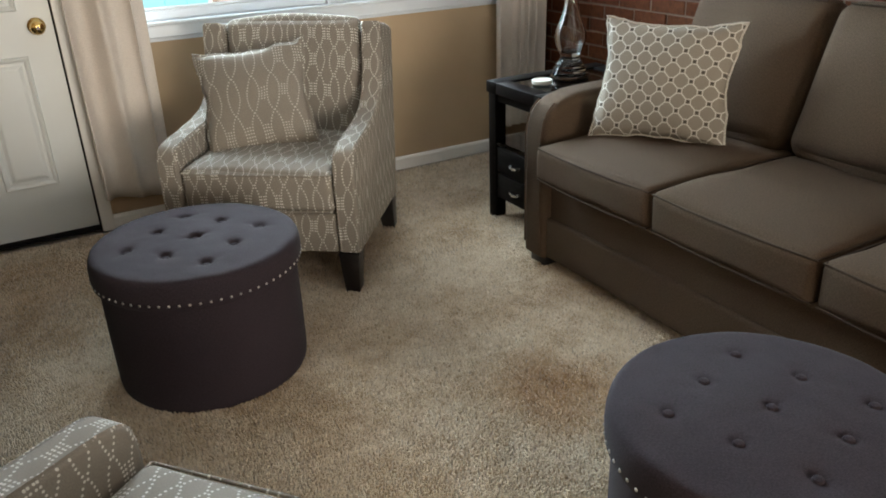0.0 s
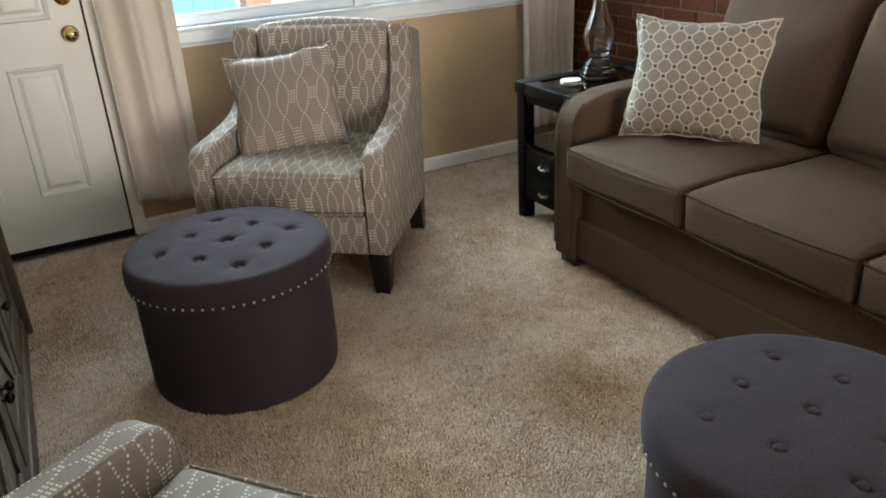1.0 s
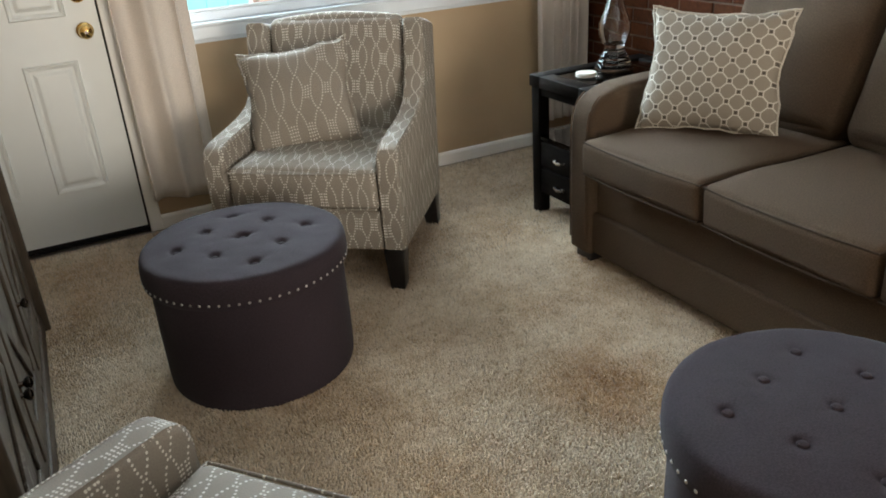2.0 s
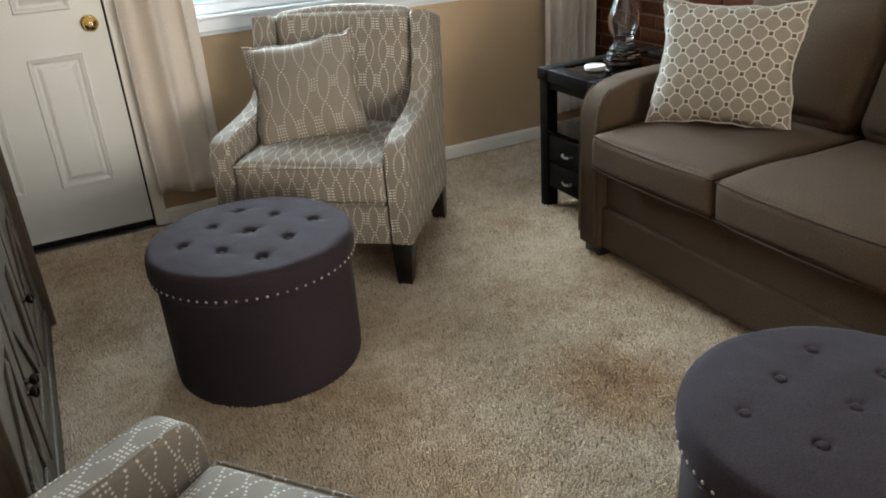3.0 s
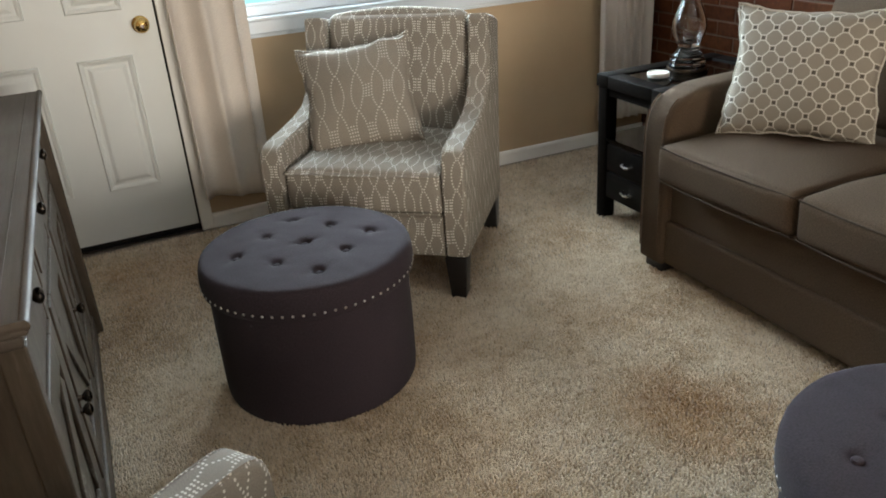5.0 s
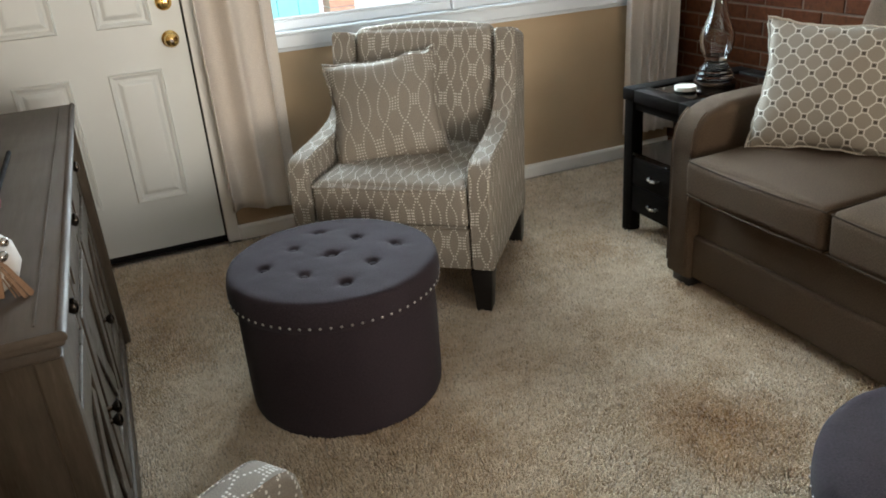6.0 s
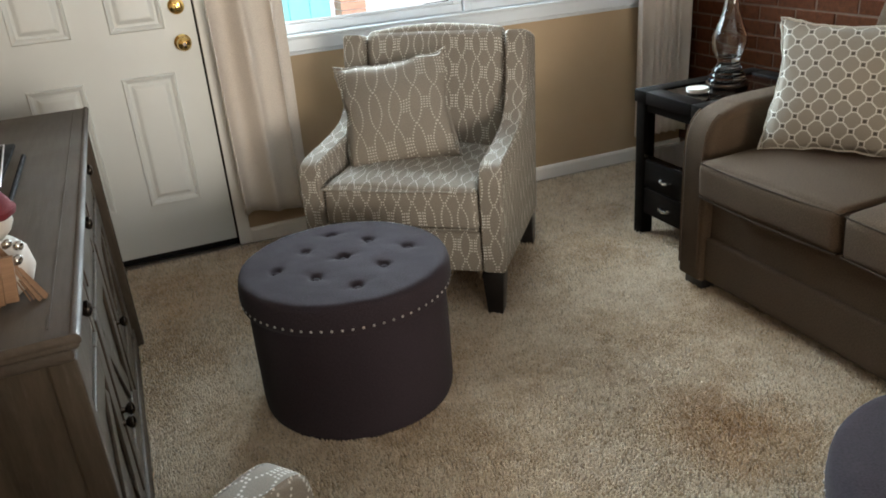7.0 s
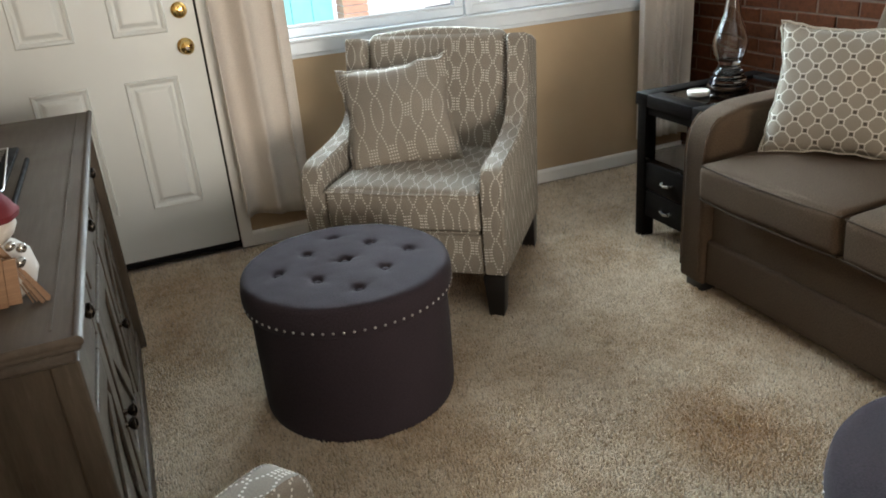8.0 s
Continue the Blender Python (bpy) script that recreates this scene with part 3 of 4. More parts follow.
def curtain(name, x0, x1, folds, seed, label, z0=0.145, z1=2.22, depth=0.034, hem=0.0):
    ob = thing(name, label, "curtain", group="window curtains", m=pose(0, WY1 - 0.075, 0))
    nx, nz = 110, 40
    bm = bmesh.new()
    rows = []
    for k in range(nz + 1):
        t = k / nz
        row = []
        for i in range(nx + 1):
            s = i / nx
            ph = 2 * math.pi * folds * (s + 0.06 * math.sin(6 * s + seed) + 0.03 * math.sin(2.2 * t + seed))
            deep = (depth - 0.006 * t) * (0.75 + 0.35 * math.sin(5 * s + seed))
            wave = math.sin(ph)
            y = -0.01 - deep * (1.0 - 2.0 * (0.5 - 0.5 * wave) ** 1.6) + 0.005 * math.sin(2 * ph + 1 + 2 * t) + 0.006 * noise.noise(Vector((s * 6, t * 5, seed)))
            x = x0 + (x1 - x0) * s + 0.010 * math.cos(ph) + 0.012 * (1 - t) * math.sin(4 * s + seed)
            row.append(bm.verts.new((x, y, z0 + (z1 - z0) * t + (hem * (s - 0.5) + 0.004 * math.sin(ph) if k == 0 else 0))))
        rows.append(row)
    for a, b in zip(rows, rows[1:]):
        for i in range(nx):
            bm.faces.new((a[i], a[i + 1], b[i + 1], b[i]))
    bmesh.ops.recalc_face_normals(bm, faces=bm.faces)
    panel = part("cloth", bm, M_CURTAIN, ob)
    mod = panel.modifiers.new("thick", "SOLIDIFY")
    mod.thickness = 0.003
    return ob


curtain("curtain", 0.283, 0.606, 2.7, 0.6, "oatmeal linen curtain hanging beside the front door", z0=0.156, depth=0.036, hem=-0.034)
curtain("curtain", 2.340, 2.652, 5.2, 2.1, "oatmeal linen curtain hanging in the brick corner", z0=0.150, depth=0.046)
rod = thing("curtain_rod", "dark metal curtain rod over the window", "curtain rod", m=pose(0, WY1 - 0.075, 2.235))
part("pole", tube([(0.25, 0, 0), (2.675, 0, 0)], 0.012), M_KNOB, rod)
for x in (0.30, 2.64):
    part("bracket", box(x - 0.01, x + 0.01, 0.0, 0.075, -0.02, 0.02, 0.003), M_KNOB, rod)

# ---- ottomans ----


def ottoman(m, turn, label, sunk=1.0):
    ob = thing("ottoman", label, "ottoman", group="round tufted ottomans", m=m)
    R, RB, H, LID = 0.306, 0.290, 0.426, 0.338
    part("body", lathe([(0, -0.009), (RB - 0.008, -0.009), (RB - 0.002, 0.006), (RB, 0.03), (RB + 0.001, 0.18), (RB, LID - 0.004), (RB - 0.02, LID)], 96), M_OTTO, ob)
    # lid with sunk buttons
    c, s = math.cos(radians(turn)), math.sin(radians(turn))
    spots = [(0.138 * (i * c - k * s), 0.138 * (i * s + k * c)) for i in (-1, 0, 1) for k in (-1, 0, 1)]
    bm = bmesh.new()
    n = 132
    prof = [(0.0, H + 0.010)] + [(R * 0.92 * i / 34, H + 0.010 * (1 - (i / 34) ** 2)) for i in range(1, 35)]
    prof += [(R * 0.955, H - 0.002), (R * 0.978, H - 0.007), (R * 0.993, H - 0.016), (R + 0.001, H - 0.032), (R + 0.002, LID + 0.03), (R, LID + 0.006), (R - 0.004, LID), (RB - 0.03, LID)]
    lathe(prof, n, bm)
    for v in bm.verts:
        if v.co.z > H - 0.02:
            x, y = v.co.x, v.co.y
            for bx, by in spots:
                d = math.hypot(x - bx, y - by)
                v.co.z -= sunk * (0.013 * math.exp(-(d / 0.017) ** 4) + 0.005 * math.exp(-(d / 0.038) ** 2))
                a = math.atan2(y - by, x - bx)
                v.co.z -= sunk * 0.004 * max(0.0, math.cos(2 * a + bx * 40)) ** 4 * math.exp(-(d / 0.05) ** 2)
            # uneven stuffing
            v.co.z += 0.002 * noise.noise(Vector((x * 11, y * 11, turn))) + 0.001 * noise.noise(Vector((x * 30, y * 30, turn)))
    lid = part("lid", bm, M_OTTO, ob)
    first = None
    for bx, by in spots:
        at = pose(bx, by, H + 0.010 * (1 - (bx * bx + by * by) / (0.92 * R) ** 2) - 0.016 * sunk)
        if first is None:
            first = part("button", lathe([(0, -0.006), (0.0105, -0.004), (0.0115, 0.0), (0.009, 0.0045), (0.004, 0.0062), (0, 0.0065)], 16), M_OTTO, lid, at=at)
        else:
            share("button", first, lid, at)
    stud = None
    for i in range(70):
        a = 360 * i / 70
        at = pose(0, 0, 0, 0, 0, a) @ pose(R + 0.001, 0, LID + 0.019, 0, 90, 0)
        if stud is None:
            stud = part("nailhead", lathe([(0.0042, -0.001), (0.0042, 0.0005), (0.0032, 0.0019), (0.0015, 0.0028), (0, 0.003)], 10), M_STUD, lid, "shiny nickel nailhead", at=at)
        else:
            share("nailhead", stud, lid, at)
    return ob


ottoman(pose(0.414, 2.766, 0.0), 40.5, "round charcoal tufted ottoman with nailheads before the armchair")
ottoman(pose(1.140, 1.284, 0.0), 16, "round charcoal tufted ottoman with nailheads near the sofa", 0.32)

# ---- armchairs ----


def armchair(m, label, sag=0.0):
    """Faces -y; the base is centred on the origin."""
    ob = thing("armchair", label, "armchair", group="dotted armchairs", m=m)
    W, A = 0.367, 0.082
    top = smooth_line([(-0.354, 0.455), (-0.350, 0.505), (-0.330, 0.538), (-0.28, 0.553), (-0.16, 0.563), (-0.02, 0.580), (0.075, 0.612), (0.134, 0.684), (0.166, 0.787), (0.184, 0.893)], 5)
    outline = [(0.300, 0.155), (-0.335, 0.155), (-0.350, 0.165)] + top + [(0.194, 0.902), (0.31, 0.876), (0.372, 0.856), (0.385, 0.840)]
    for s in (-1, 1):
        x0, x1 = sorted((s * W, s * (W - A)))
        arm = part("arm", slab(outline, x0, x1, 0.016, 4), M_DOT, ob)
        for x in (s * (W - 0.010), s * (W - A + 0.010)):
            part("piping", tube([(x, y + 0.003, z - 0.003) for y, z in [(-0.351, 0.17), (-0.353, 0.35)] + top], 0.0042), M_DOT, arm)
    part("front_rail", soft_box(2 * (W - A) - 0.002, 0.05, 0.152, 0.012, (0, 0.004, 0)), M_DOT, ob, at=pose(0, -0.318, 0.234))
    part("back_panel", soft_box(2 * (W - A) + 0.01, 0.05, 0.62, 0.02), M_DOT, ob, at=pose(0, 0.345, 0.475, -4))
    part("deck", box(-(W - A), W - A, -0.30, 0.30, 0.17, 0.305), M_DOT, ob)
    seat = part("seat_cushion", soft_box(2 * (W - A) - 0.008, 0.60, 0.156, 0.026, (0.0, 0.014, 0.026), 0.008, 1.0), M_DOT, ob, at=pose(0, -0.055, 0.390 - sag))
    sx, sy, h = W - A - 0.010, 0.298, 0.067
    for z in (h, -h):
        ring = [(-sx, -sy - 0.004, z), (0, -sy - 0.014, z), (sx, -sy - 0.004, z), (sx, sy, z), (-sx, sy, z)]
        part("piping", tube(ring, 0.0042, closed=True), M_DOT, seat)
    # crowned back cushion
    bm = soft_box(2 * (W - A) - 0.006, 0.17, 0.53, 0.036, (0, 0.020, 0.030), 0.004, 4.0, 16)
    for v in bm.verts:
        if v.co.z > 0:
            v.co.z -= 3.2 * (v.co.y + 0.095) ** 2 * (v.co.z / 0.265) ** 2
    part("backrest", bm, M_DOT, ob, at=pose(0, 0.258, 0.640, -9))
    for s in (-1, 1):
        for y0, tilt in ((-0.300, 0.0), (0.270, 0.055)):
            bm = bmesh.new()
            add_box(bm, -0.039, 0.039, -0.039, 0.039, -0.009, 0.157, 0.003)
            for v in bm.verts:
                k = 1 - v.co.z / 0.157
                v.co.x *= 1 - 0.30 * k
                v.co.y = v.co.y * (1 - 0.30 * k) + tilt * k
            part("leg", bm, M_LEG, ob, "black tapered wooden leg", at=pose(s * 0.320, y0 - 0.008, 0.0))
    return ob


armchair(pose(0.935, 3.422, 0.0, 0, 0, -38.4), "taupe armchair with cream dotted chains and black legs")
armchair(pose(-0.016, 1.308, 0.0, 0, 0, 128), "taupe dotted armchair standing beside the grey dresser", sag=0.018)

pil = thing("throw_pillow", "taupe dotted square pillow leaning in the armchair", "pillow", m=pose(0.858, 3.475, 0.642, -29, -6, -23))
part("cover", pillow_mesh(0.435, 0.430, 0.150, 1.0), M_DOTWIDE, pil, flat=True)
part("trim", pillow_rim(0.435, 0.430, 0.0055, 1.0), M_DOT, pil, "corded dotted edge")

# ---- sofa ----
sofa = thing("sofa", "taupe fabric three-seat sofa against the brick wall", "sofa", m=pose(0, 0, 0))
SX, SB = 1.672, 2.64
Y1, YA, CW = 2.855, 2.718, 0.572
Y0 = 0.965
YB = Y0 - (Y1 - YA)
part("base", soft_box(SB - 0.06 - (SX + 0.035), YA - Y0 + 0.02, 0.334, 0.015, (0.004, 0, 0)), M_SOFA, sofa, at=pose((SB - 0.06 + SX + 0.035) / 2, (YA + Y0) / 2, 0.045 + 0.1675))
part("front_panel", soft_box(0.05, YA - Y0 + 0.012, 0.165, 0.012, (0.003, 0, 0), 0.003, 2.0), M_SOFA, sofa, at=pose(SX + 0.040, (YA + Y0) / 2, 0.045 + 0.0825))
part("back_frame", soft_box(0.13, Y1 - YB - 0.01, 0.78, 0.04), M_SOFA, sofa, at=pose(SB - 0.105, (Y1 + YB) / 2, 0.44, 0, 7))
crown = smooth_line([(SX, 0.50), (SX + 0.012, 0.575), (SX + 0.05, 0.628), (SX + 0.12, 0.655), (SX + 0.25, 0.668), (SB - 0.02, 0.675)], 6)
for s in (0, 1):
    bm = bmesh.new()
    tmp = slab([(x, z) for x, z in [(SB - 0.02, 0.030), (SX + 0.02, 0.030), (SX, 0.045)] + crown], 0.0, 0.135, 0.03, 4)
    for v in tmp.verts:
        v.co = Vector((v.co.y, v.co.x, v.co.z))
    bmesh.ops.recalc_face_normals(tmp, faces=tmp.faces)
    arm = part("arm", tmp, M_SOFA, sofa, at=pose(0, YA if s == 0 else YB, 0))
    for y in (0.022, 0.113):
        part("piping", tube([(x - 0.004, y, z + 0.004) for x, z in [(SX, 0.08), (SX, 0.3)] + crown[:14]], 0.0035), M_SOFA, arm)
for i in range(3):
    yc = 2.688 - CW * (i + 0.5)
    cu = part("seat_cushion", soft_box(0.66, CW - 0.006, 0.134, 0.026, (0.012, 0.0, 0.024), 0.010, 3.0 * i), M_SOFA, sofa, at=pose(1.607 + 0.33, yc, 0.449))
    hx, hy = 0.326, CW / 2 - 0.010
    for z in (0.058, -0.058):
        part("piping", tube([(-hx, -hy, z), (-hx - 0.010, -hy / 2, z), (-hx - 0.012, 0, z), (-hx - 0.010, hy / 2, z), (-hx, hy, z), (hx, hy, z), (hx, -hy, z)], 0.0032, closed=True), M_SOFAPIPE, cu, "dark corded piping")
    bc = part("back_cushion", soft_box(0.20, CW - 0.004, 0.50, 0.055, (0.045, 0.0, 0.02), 0.010, 7.0 + i, 16), M_SOFA, sofa, at=pose(2.345, yc, 0.735, 0, 23))
    part("piping", tube([(-0.092, -hy + 0.03, 0.235), (-0.092, hy - 0.03, 0.235)], 0.0035), M_SOFAPIPE, bc, "dark corded piping")
for x in (SX + 0.07, SB - 0.10):
    for y in (YB + 0.07, Y1 - 0.07):
        part("foot", box(-0.045, 0.045, -0.045, 0.045, -0.009, 0.045, 0.004), M_LEG, sofa, "black wooden block foot", at=pose(x, y, 0))

pil = thing("throw_pillow", "beige octagon trellis pillow leaning on the sofa arm", "pillow", m=pose(1.997, 2.479, 0.722, -20, 1, -56))
part("cover", pillow_mesh(0.475, 0.425, 0.15, 5.0), M_TRELLIS, pil, flat=True)
part("trim", pillow_rim(0.475, 0.425, 0.005, 5.0), M_CREAM, pil, "cream brushed edge trim")

# ---- end table ----
TX0, TX1, TY0, TY1, TH = 1.815, 2.415, 2.915, 3.335, 0.610
tab = thing("end_table", "espresso wooden end table with glass top and drawers", "end table", m=pose(0, 0, 0))
for y0, y1 in ((TY0, TY0 + 0.075), (TY1 - 0.075, TY1)):
    part("top_rail", box(TX0, TX1, y0, y1, TH - 0.05, TH, 0.004), M_TABLE, tab)
for x0, x1 in ((TX0, TX0 + 0.075), (TX1 - 0.075, TX1)):
    part("top_rail", box(x0, x1, TY0 + 0.0755, TY1 - 0.0755, TH - 0.05, TH, 0.004), M_TABLE, tab)
part("glass_top", box(TX0 + 0.07, TX1 - 0.07, TY0 + 0.07, TY1 - 0.07, TH - 0.014, TH - 0.006), M_TABGLASS, tab, "dark bevelled glass panel", smooth=False)
part("under_panel", box(TX0 + 0.07, TX1 - 0.07, TY0 + 0.07, TY1 - 0.07, TH - 0.048, TH - 0.030), M_TABLE, tab, smooth=False)
for x in (TX0 + 0.008, TX1 - 0.063):
    for y in (TY0 + 0.005, TY1 - 0.060):
        part("leg", box(x, x + 0.055, y, y + 0.055, -0.009, TH - 0.05, 0.004), M_TABLE, tab)
part("apron", box(TX0 + 0.02, TX0 + 0.04, TY0 + 0.06, TY1 - 0.06, TH - 0.085, TH - 0.05), M_TABLE, tab)
part("apron", box(TX0 + 0.063, TX1 - 0.063, TY1 - 0.045, TY1 - 0.025, TH - 0.085, TH - 0.05), M_TABLE, tab)
part("shelf", box(TX0 + 0.012, TX1 - 0.012, TY0 + 0.012, TY1 - 0.012, 0.335, 0.353, 0.003), M_TABGLASS, tab, "smoked glass shelf", smooth=False)
part("cabinet", box(TX0 + 0.03, TX1 - 0.02, TY0 + 0.02, TY1 - 0.02, 0.085, 0.333, 0.003), M_TABLE, tab)
for z0, z1 in ((0.095, 0.208), (0.214, 0.327)):
    dr = part("drawer", box(TX0 + 0.014, TX0 + 0.029, TY0 + 0.062, TY1 - 0.062, z0, z1, 0.004), M_TABLE, tab)
    zc = (z0 + z1) / 2
    part("pull", tube([(TX0 + 0.014, 3.100, zc), (TX0 - 0.004, 3.104, zc), (TX0 - 0.008, 3.125, zc - 0.003), (TX0 - 0.004, 3.146, zc), (TX0 + 0.014, 3.150, zc)], 0.0065), M_CHROME, dr, "brushed nickel pull")

cords = thing("power_cord", "black power cord coiled behind the end table", "cord", m=pose(2.10, 3.20, 0.353))
part("cable", tube([(0.06 * math.cos(a * 0.7) * (1 + 0.1 * math.sin(a)), 0.05 * math.sin(a * 0.7), 0.005 + 0.004 * a / 4) for a in range(26)], 0.004), M_BLACK, cords)

lamp = thing("table_lamp", "clear glass baluster table lamp on a dark base", "table lamp", m=pose(2.125, 3.16, TH - 0.006))
part("base", lathe([(0, 0), (0.080, 0), (0.082, 0.008), (0.078, 0.018), (0.072, 0.020)], 48), M_KNOB, lamp, "dark metal lamp foot")
outer = [(0.072, 0.0205), (0.073, 0.028), (0.066, 0.034), (0.068, 0.044), (0.058, 0.053), (0.059, 0.063), (0.048, 0.076), (0.041, 0.088), (0.039, 0.100), (0.048, 0.116),
         (0.060, 0.140), (0.066, 0.170), (0.064, 0.195), (0.053, 0.226), (0.041, 0.256), (0.032, 0.288), (0.026, 0.328), (0.024, 0.37), (0.027, 0.40), (0.024, 0.43)]
inner = [(max(r - 0.005, 0.003), z) for r, z in outer[9:]]
part("glass_body", lathe(outer + [(0.019, 0.431)] + inner[::-1][1:] + [(0.0, 0.108)], 56), M_GLASS, lamp, "clear blown glass body")
part("stem", lathe([(0.0, 0.43), (0.026, 0.43), (0.026, 0.44), (0.012, 0.446), (0.012, 0.50), (0.0, 0.50)], 24), M_CHROME, lamp)

cd = thing("candle", "small white candle tin on the end table", "candle", m=pose(1.963, 3.135, TH))
part("tin", lathe([(0, 0), (0.041, 0), (0.042, 0.002), (0.042, 0.014), (0.040, 0.016), (0.036, 0.0165), (0.035, 0.013), (0, 0.013)], 40), M_WAX, cd)

# ---- dresser ----
DX, DF, DTY0, DTY1, DH = -0.188, -0.229, 1.790, 3.450, 0.838
dre = thing("dresser", "weathered grey wooden dresser with dark round knobs", "dresser", m=pose(0, 0, 0))
DB = WX0 + 0.02
part("top", box(DB, DX, DTY0, DTY1, DH - 0.022, DH, 0.006, 3), M_DRESSTOP, dre, "smooth grey wooden top")
part("edge", tube([(DB, DTY0 + 0.002, DH - 0.006), (DX - 0.004, DTY0 + 0.002, DH - 0.006), (DX - 0.004, DTY1 - 0.002, DH - 0.006)], 0.009, seg=10), M_DRESSTOP, dre)
part("inlay", box(DX - 0.040, DX - 0.037, DTY0 + 0.04, DTY1 - 0.04, DH - 0.001, DH + 0.0012), M_DRESSTOP, dre, smooth=False)
part("cornice", box(DB, DX - 0.012, DTY0 + 0.012, DTY1 - 0.012, DH - 0.046, DH - 0.0225, 0.008, 3), M_DRESSTOP, dre)
part("body", box(DB, DF - 0.012, DTY0 + 0.035, DTY1 - 0.035, 0.07, DH - 0.047, 0.003), M_DRESSER, dre, smooth=False)
for k in range(3):
    part("side_board", box(DB + 0.004 + k * 0.150, DB + 0.1505 + k * 0.150, DTY0 + 0.031, DTY0 + 0.0345, 0.0705, DH - 0.048, 0.0015), M_DRESSER, dre, smooth=False)
for y0, y1 in ((DTY0 + 0.026, DTY0 + 0.060), (DTY1 - 0.056, DTY1 - 0.020)):
    part("corner_post", box(DF - 0.012, DX - 0.012, y0, y1, -0.009, DH - 0.048, 0.004), M_DRESSER, dre, smooth=False)
cols = [1.886 + i * 0.4815 for i in range(4)]
for i in range(4):
    y = cols[i]
    y0 = DTY0 + 0.0605 if i == 0 else y - 0.022
    y1 = DTY1 - 0.0565 if i == 3 else y + 0.022
    part("stile", box(DF - 0.012, DF + 0.002, y0, y1, 0.07, DH - 0.047, 0.003), M_DRESSER, dre, smooth=False)
for z0, z1 in ((0.07, 0.115), (0.585, 0.622), (0.775, 0.7905)):
    for i in range(3):
        part("rail", box(DF - 0.012, DF, cols[i] + 0.0225, cols[i + 1] - 0.0225, z0, z1, 0.002), M_DRESSER, dre, smooth=False)


def knob_at(parent, y, z):
    k = part("knob", lathe([(0, 0), (0.009, 0), (0.007, 0.006), (0.006, 0.010), (0.012, 0.015), (0.0155, 0.021), (0.0145, 0.027), (0.008, 0.031), (0, 0.032)], 20), M_KNOB, parent, "dark polished bronze knob", at=pose(DF + 0.002, y, z, 0, 90))
    return k


for i in range(3):
    a, b = cols[i] + 0.026, cols[i + 1] - 0.026
    dr = part("drawer", box(DF - 0.012, DF + 0.004, a, b, 0.626, 0.771, 0.004), M_DRESSFRONT, dre, smooth=False)
    part("moulding", box(DF + 0.0045, DF + 0.009, a + 0.025, b - 0.025, 0.649, 0.748, 0.003), M_DRESSFRONT, dr, smooth=False)
    knob_at(dr, (2.126, 2.612, 3.090)[i], 0.728)
    dd = part("door", box(DF - 0.012, DF - 0.004, a, b, 0.118, 0.581, 0.002), M_DRESSFRONT, dre, smooth=False)
    for y0, y1 in ((a, a + 0.07), (b - 0.07, b)):
        part("stile", box(DF - 0.004, DF + 0.006, y0, y1, 0.118, 0.581, 0.003), M_DRESSFRONT, dd, smooth=False)
    for z0, z1 in ((0.118, 0.188), (0.511, 0.581)):
        part("rail", box(DF - 0.004, DF + 0.006, a + 0.0705, b - 0.0705, z0, z1, 0.003), M_DRESSFRONT, dd, smooth=False)
    # diagonal brace
    L = math.hypot(b - a - 0.14, 0.323)
    ang = math.degrees(math.atan2(0.323, b - a - 0.14))
    part("brace", box(-0.0035, 0.004, -L / 2 + 0.03, L / 2 - 0.03, -0.03, 0.03, 0.002), M_DRESSFRONT, dd, smooth=False, at=pose(DF, (a + b) / 2, 0.3495, ang if i != 1 else -ang))
    knob_at(dd, (2.342, 2.398, 2.868)[i], 0.345)
part("plinth", box(DB, DF + 0.009, DTY0 + 0.0605, DTY1 - 0.0565, -0.009, 0.0695, 0.006), M_DRESSER, dre, smooth=False)

# decorations on the dresser
snow = bmesh.new()
done = snow.faces.layers.int.new("done")


def painted(index):
    """Gives the faces added since the last call their material."""
    for f in snow.faces:
        if not f[done]:
            f.material_index, f[done] = index, 1


lathe([(0, 0.0), (0.044, 0.001), (0.060, 0.014), (0.066, 0.038), (0.058, 0.065), (0.040, 0.084), (0.030, 0.089), (0.039, 0.098), (0.044, 0.114), (0.040, 0.128), (0.028, 0.139), (0.0, 0.143)], 32, snow)
painted(0)
# knitted hat with a rolled brim
lathe([(0.045, 0.123), (0.050, 0.127), (0.051, 0.135), (0.045, 0.140), (0.042, 0.147), (0.032, 0.159), (0.018, 0.168), (0.0, 0.171)], 28, snow)
painted(1)
for i, (x, z) in enumerate(((0.008, 0.010), (0.0265, 0.012))):
    add_box(snow, x, x + 0.018, -0.075 + 0.001 * i, -0.067, z, 0.086 - 0.004 * i)
painted(2)
for bx, by, bz, br in ((0.047, -0.052, 0.068, 0.0085), (0.050, -0.038, 0.085, 0.0080), (0.036, -0.046, 0.093, 0.0075)):
    lathe([(0, bz - br)] + [(br * math.sin(a), bz - br * math.cos(a)) for a in (0.5, 1.0, 1.57, 2.1, 2.6)] + [(0, bz + br)], 14, snow, (bx, by))
painted(3)
for v in snow.verts:
    v.co.x += 0.13 * v.co.z
    v.co += 0.0015 * noise.noise_vector(v.co * 90)
tagged(part("figurine", snow, (M_SNOW, M_RED, M_TANWOOD, M_CHROME), at=pose(-0.312, 2.000, DH)), "white felt winter figurine with red hat and wooden slat", "figurine")
broom = thing("toy_broom", "small straw broom leaning on the white figurine", "broom", m=pose(-0.256, 1.965, DH))
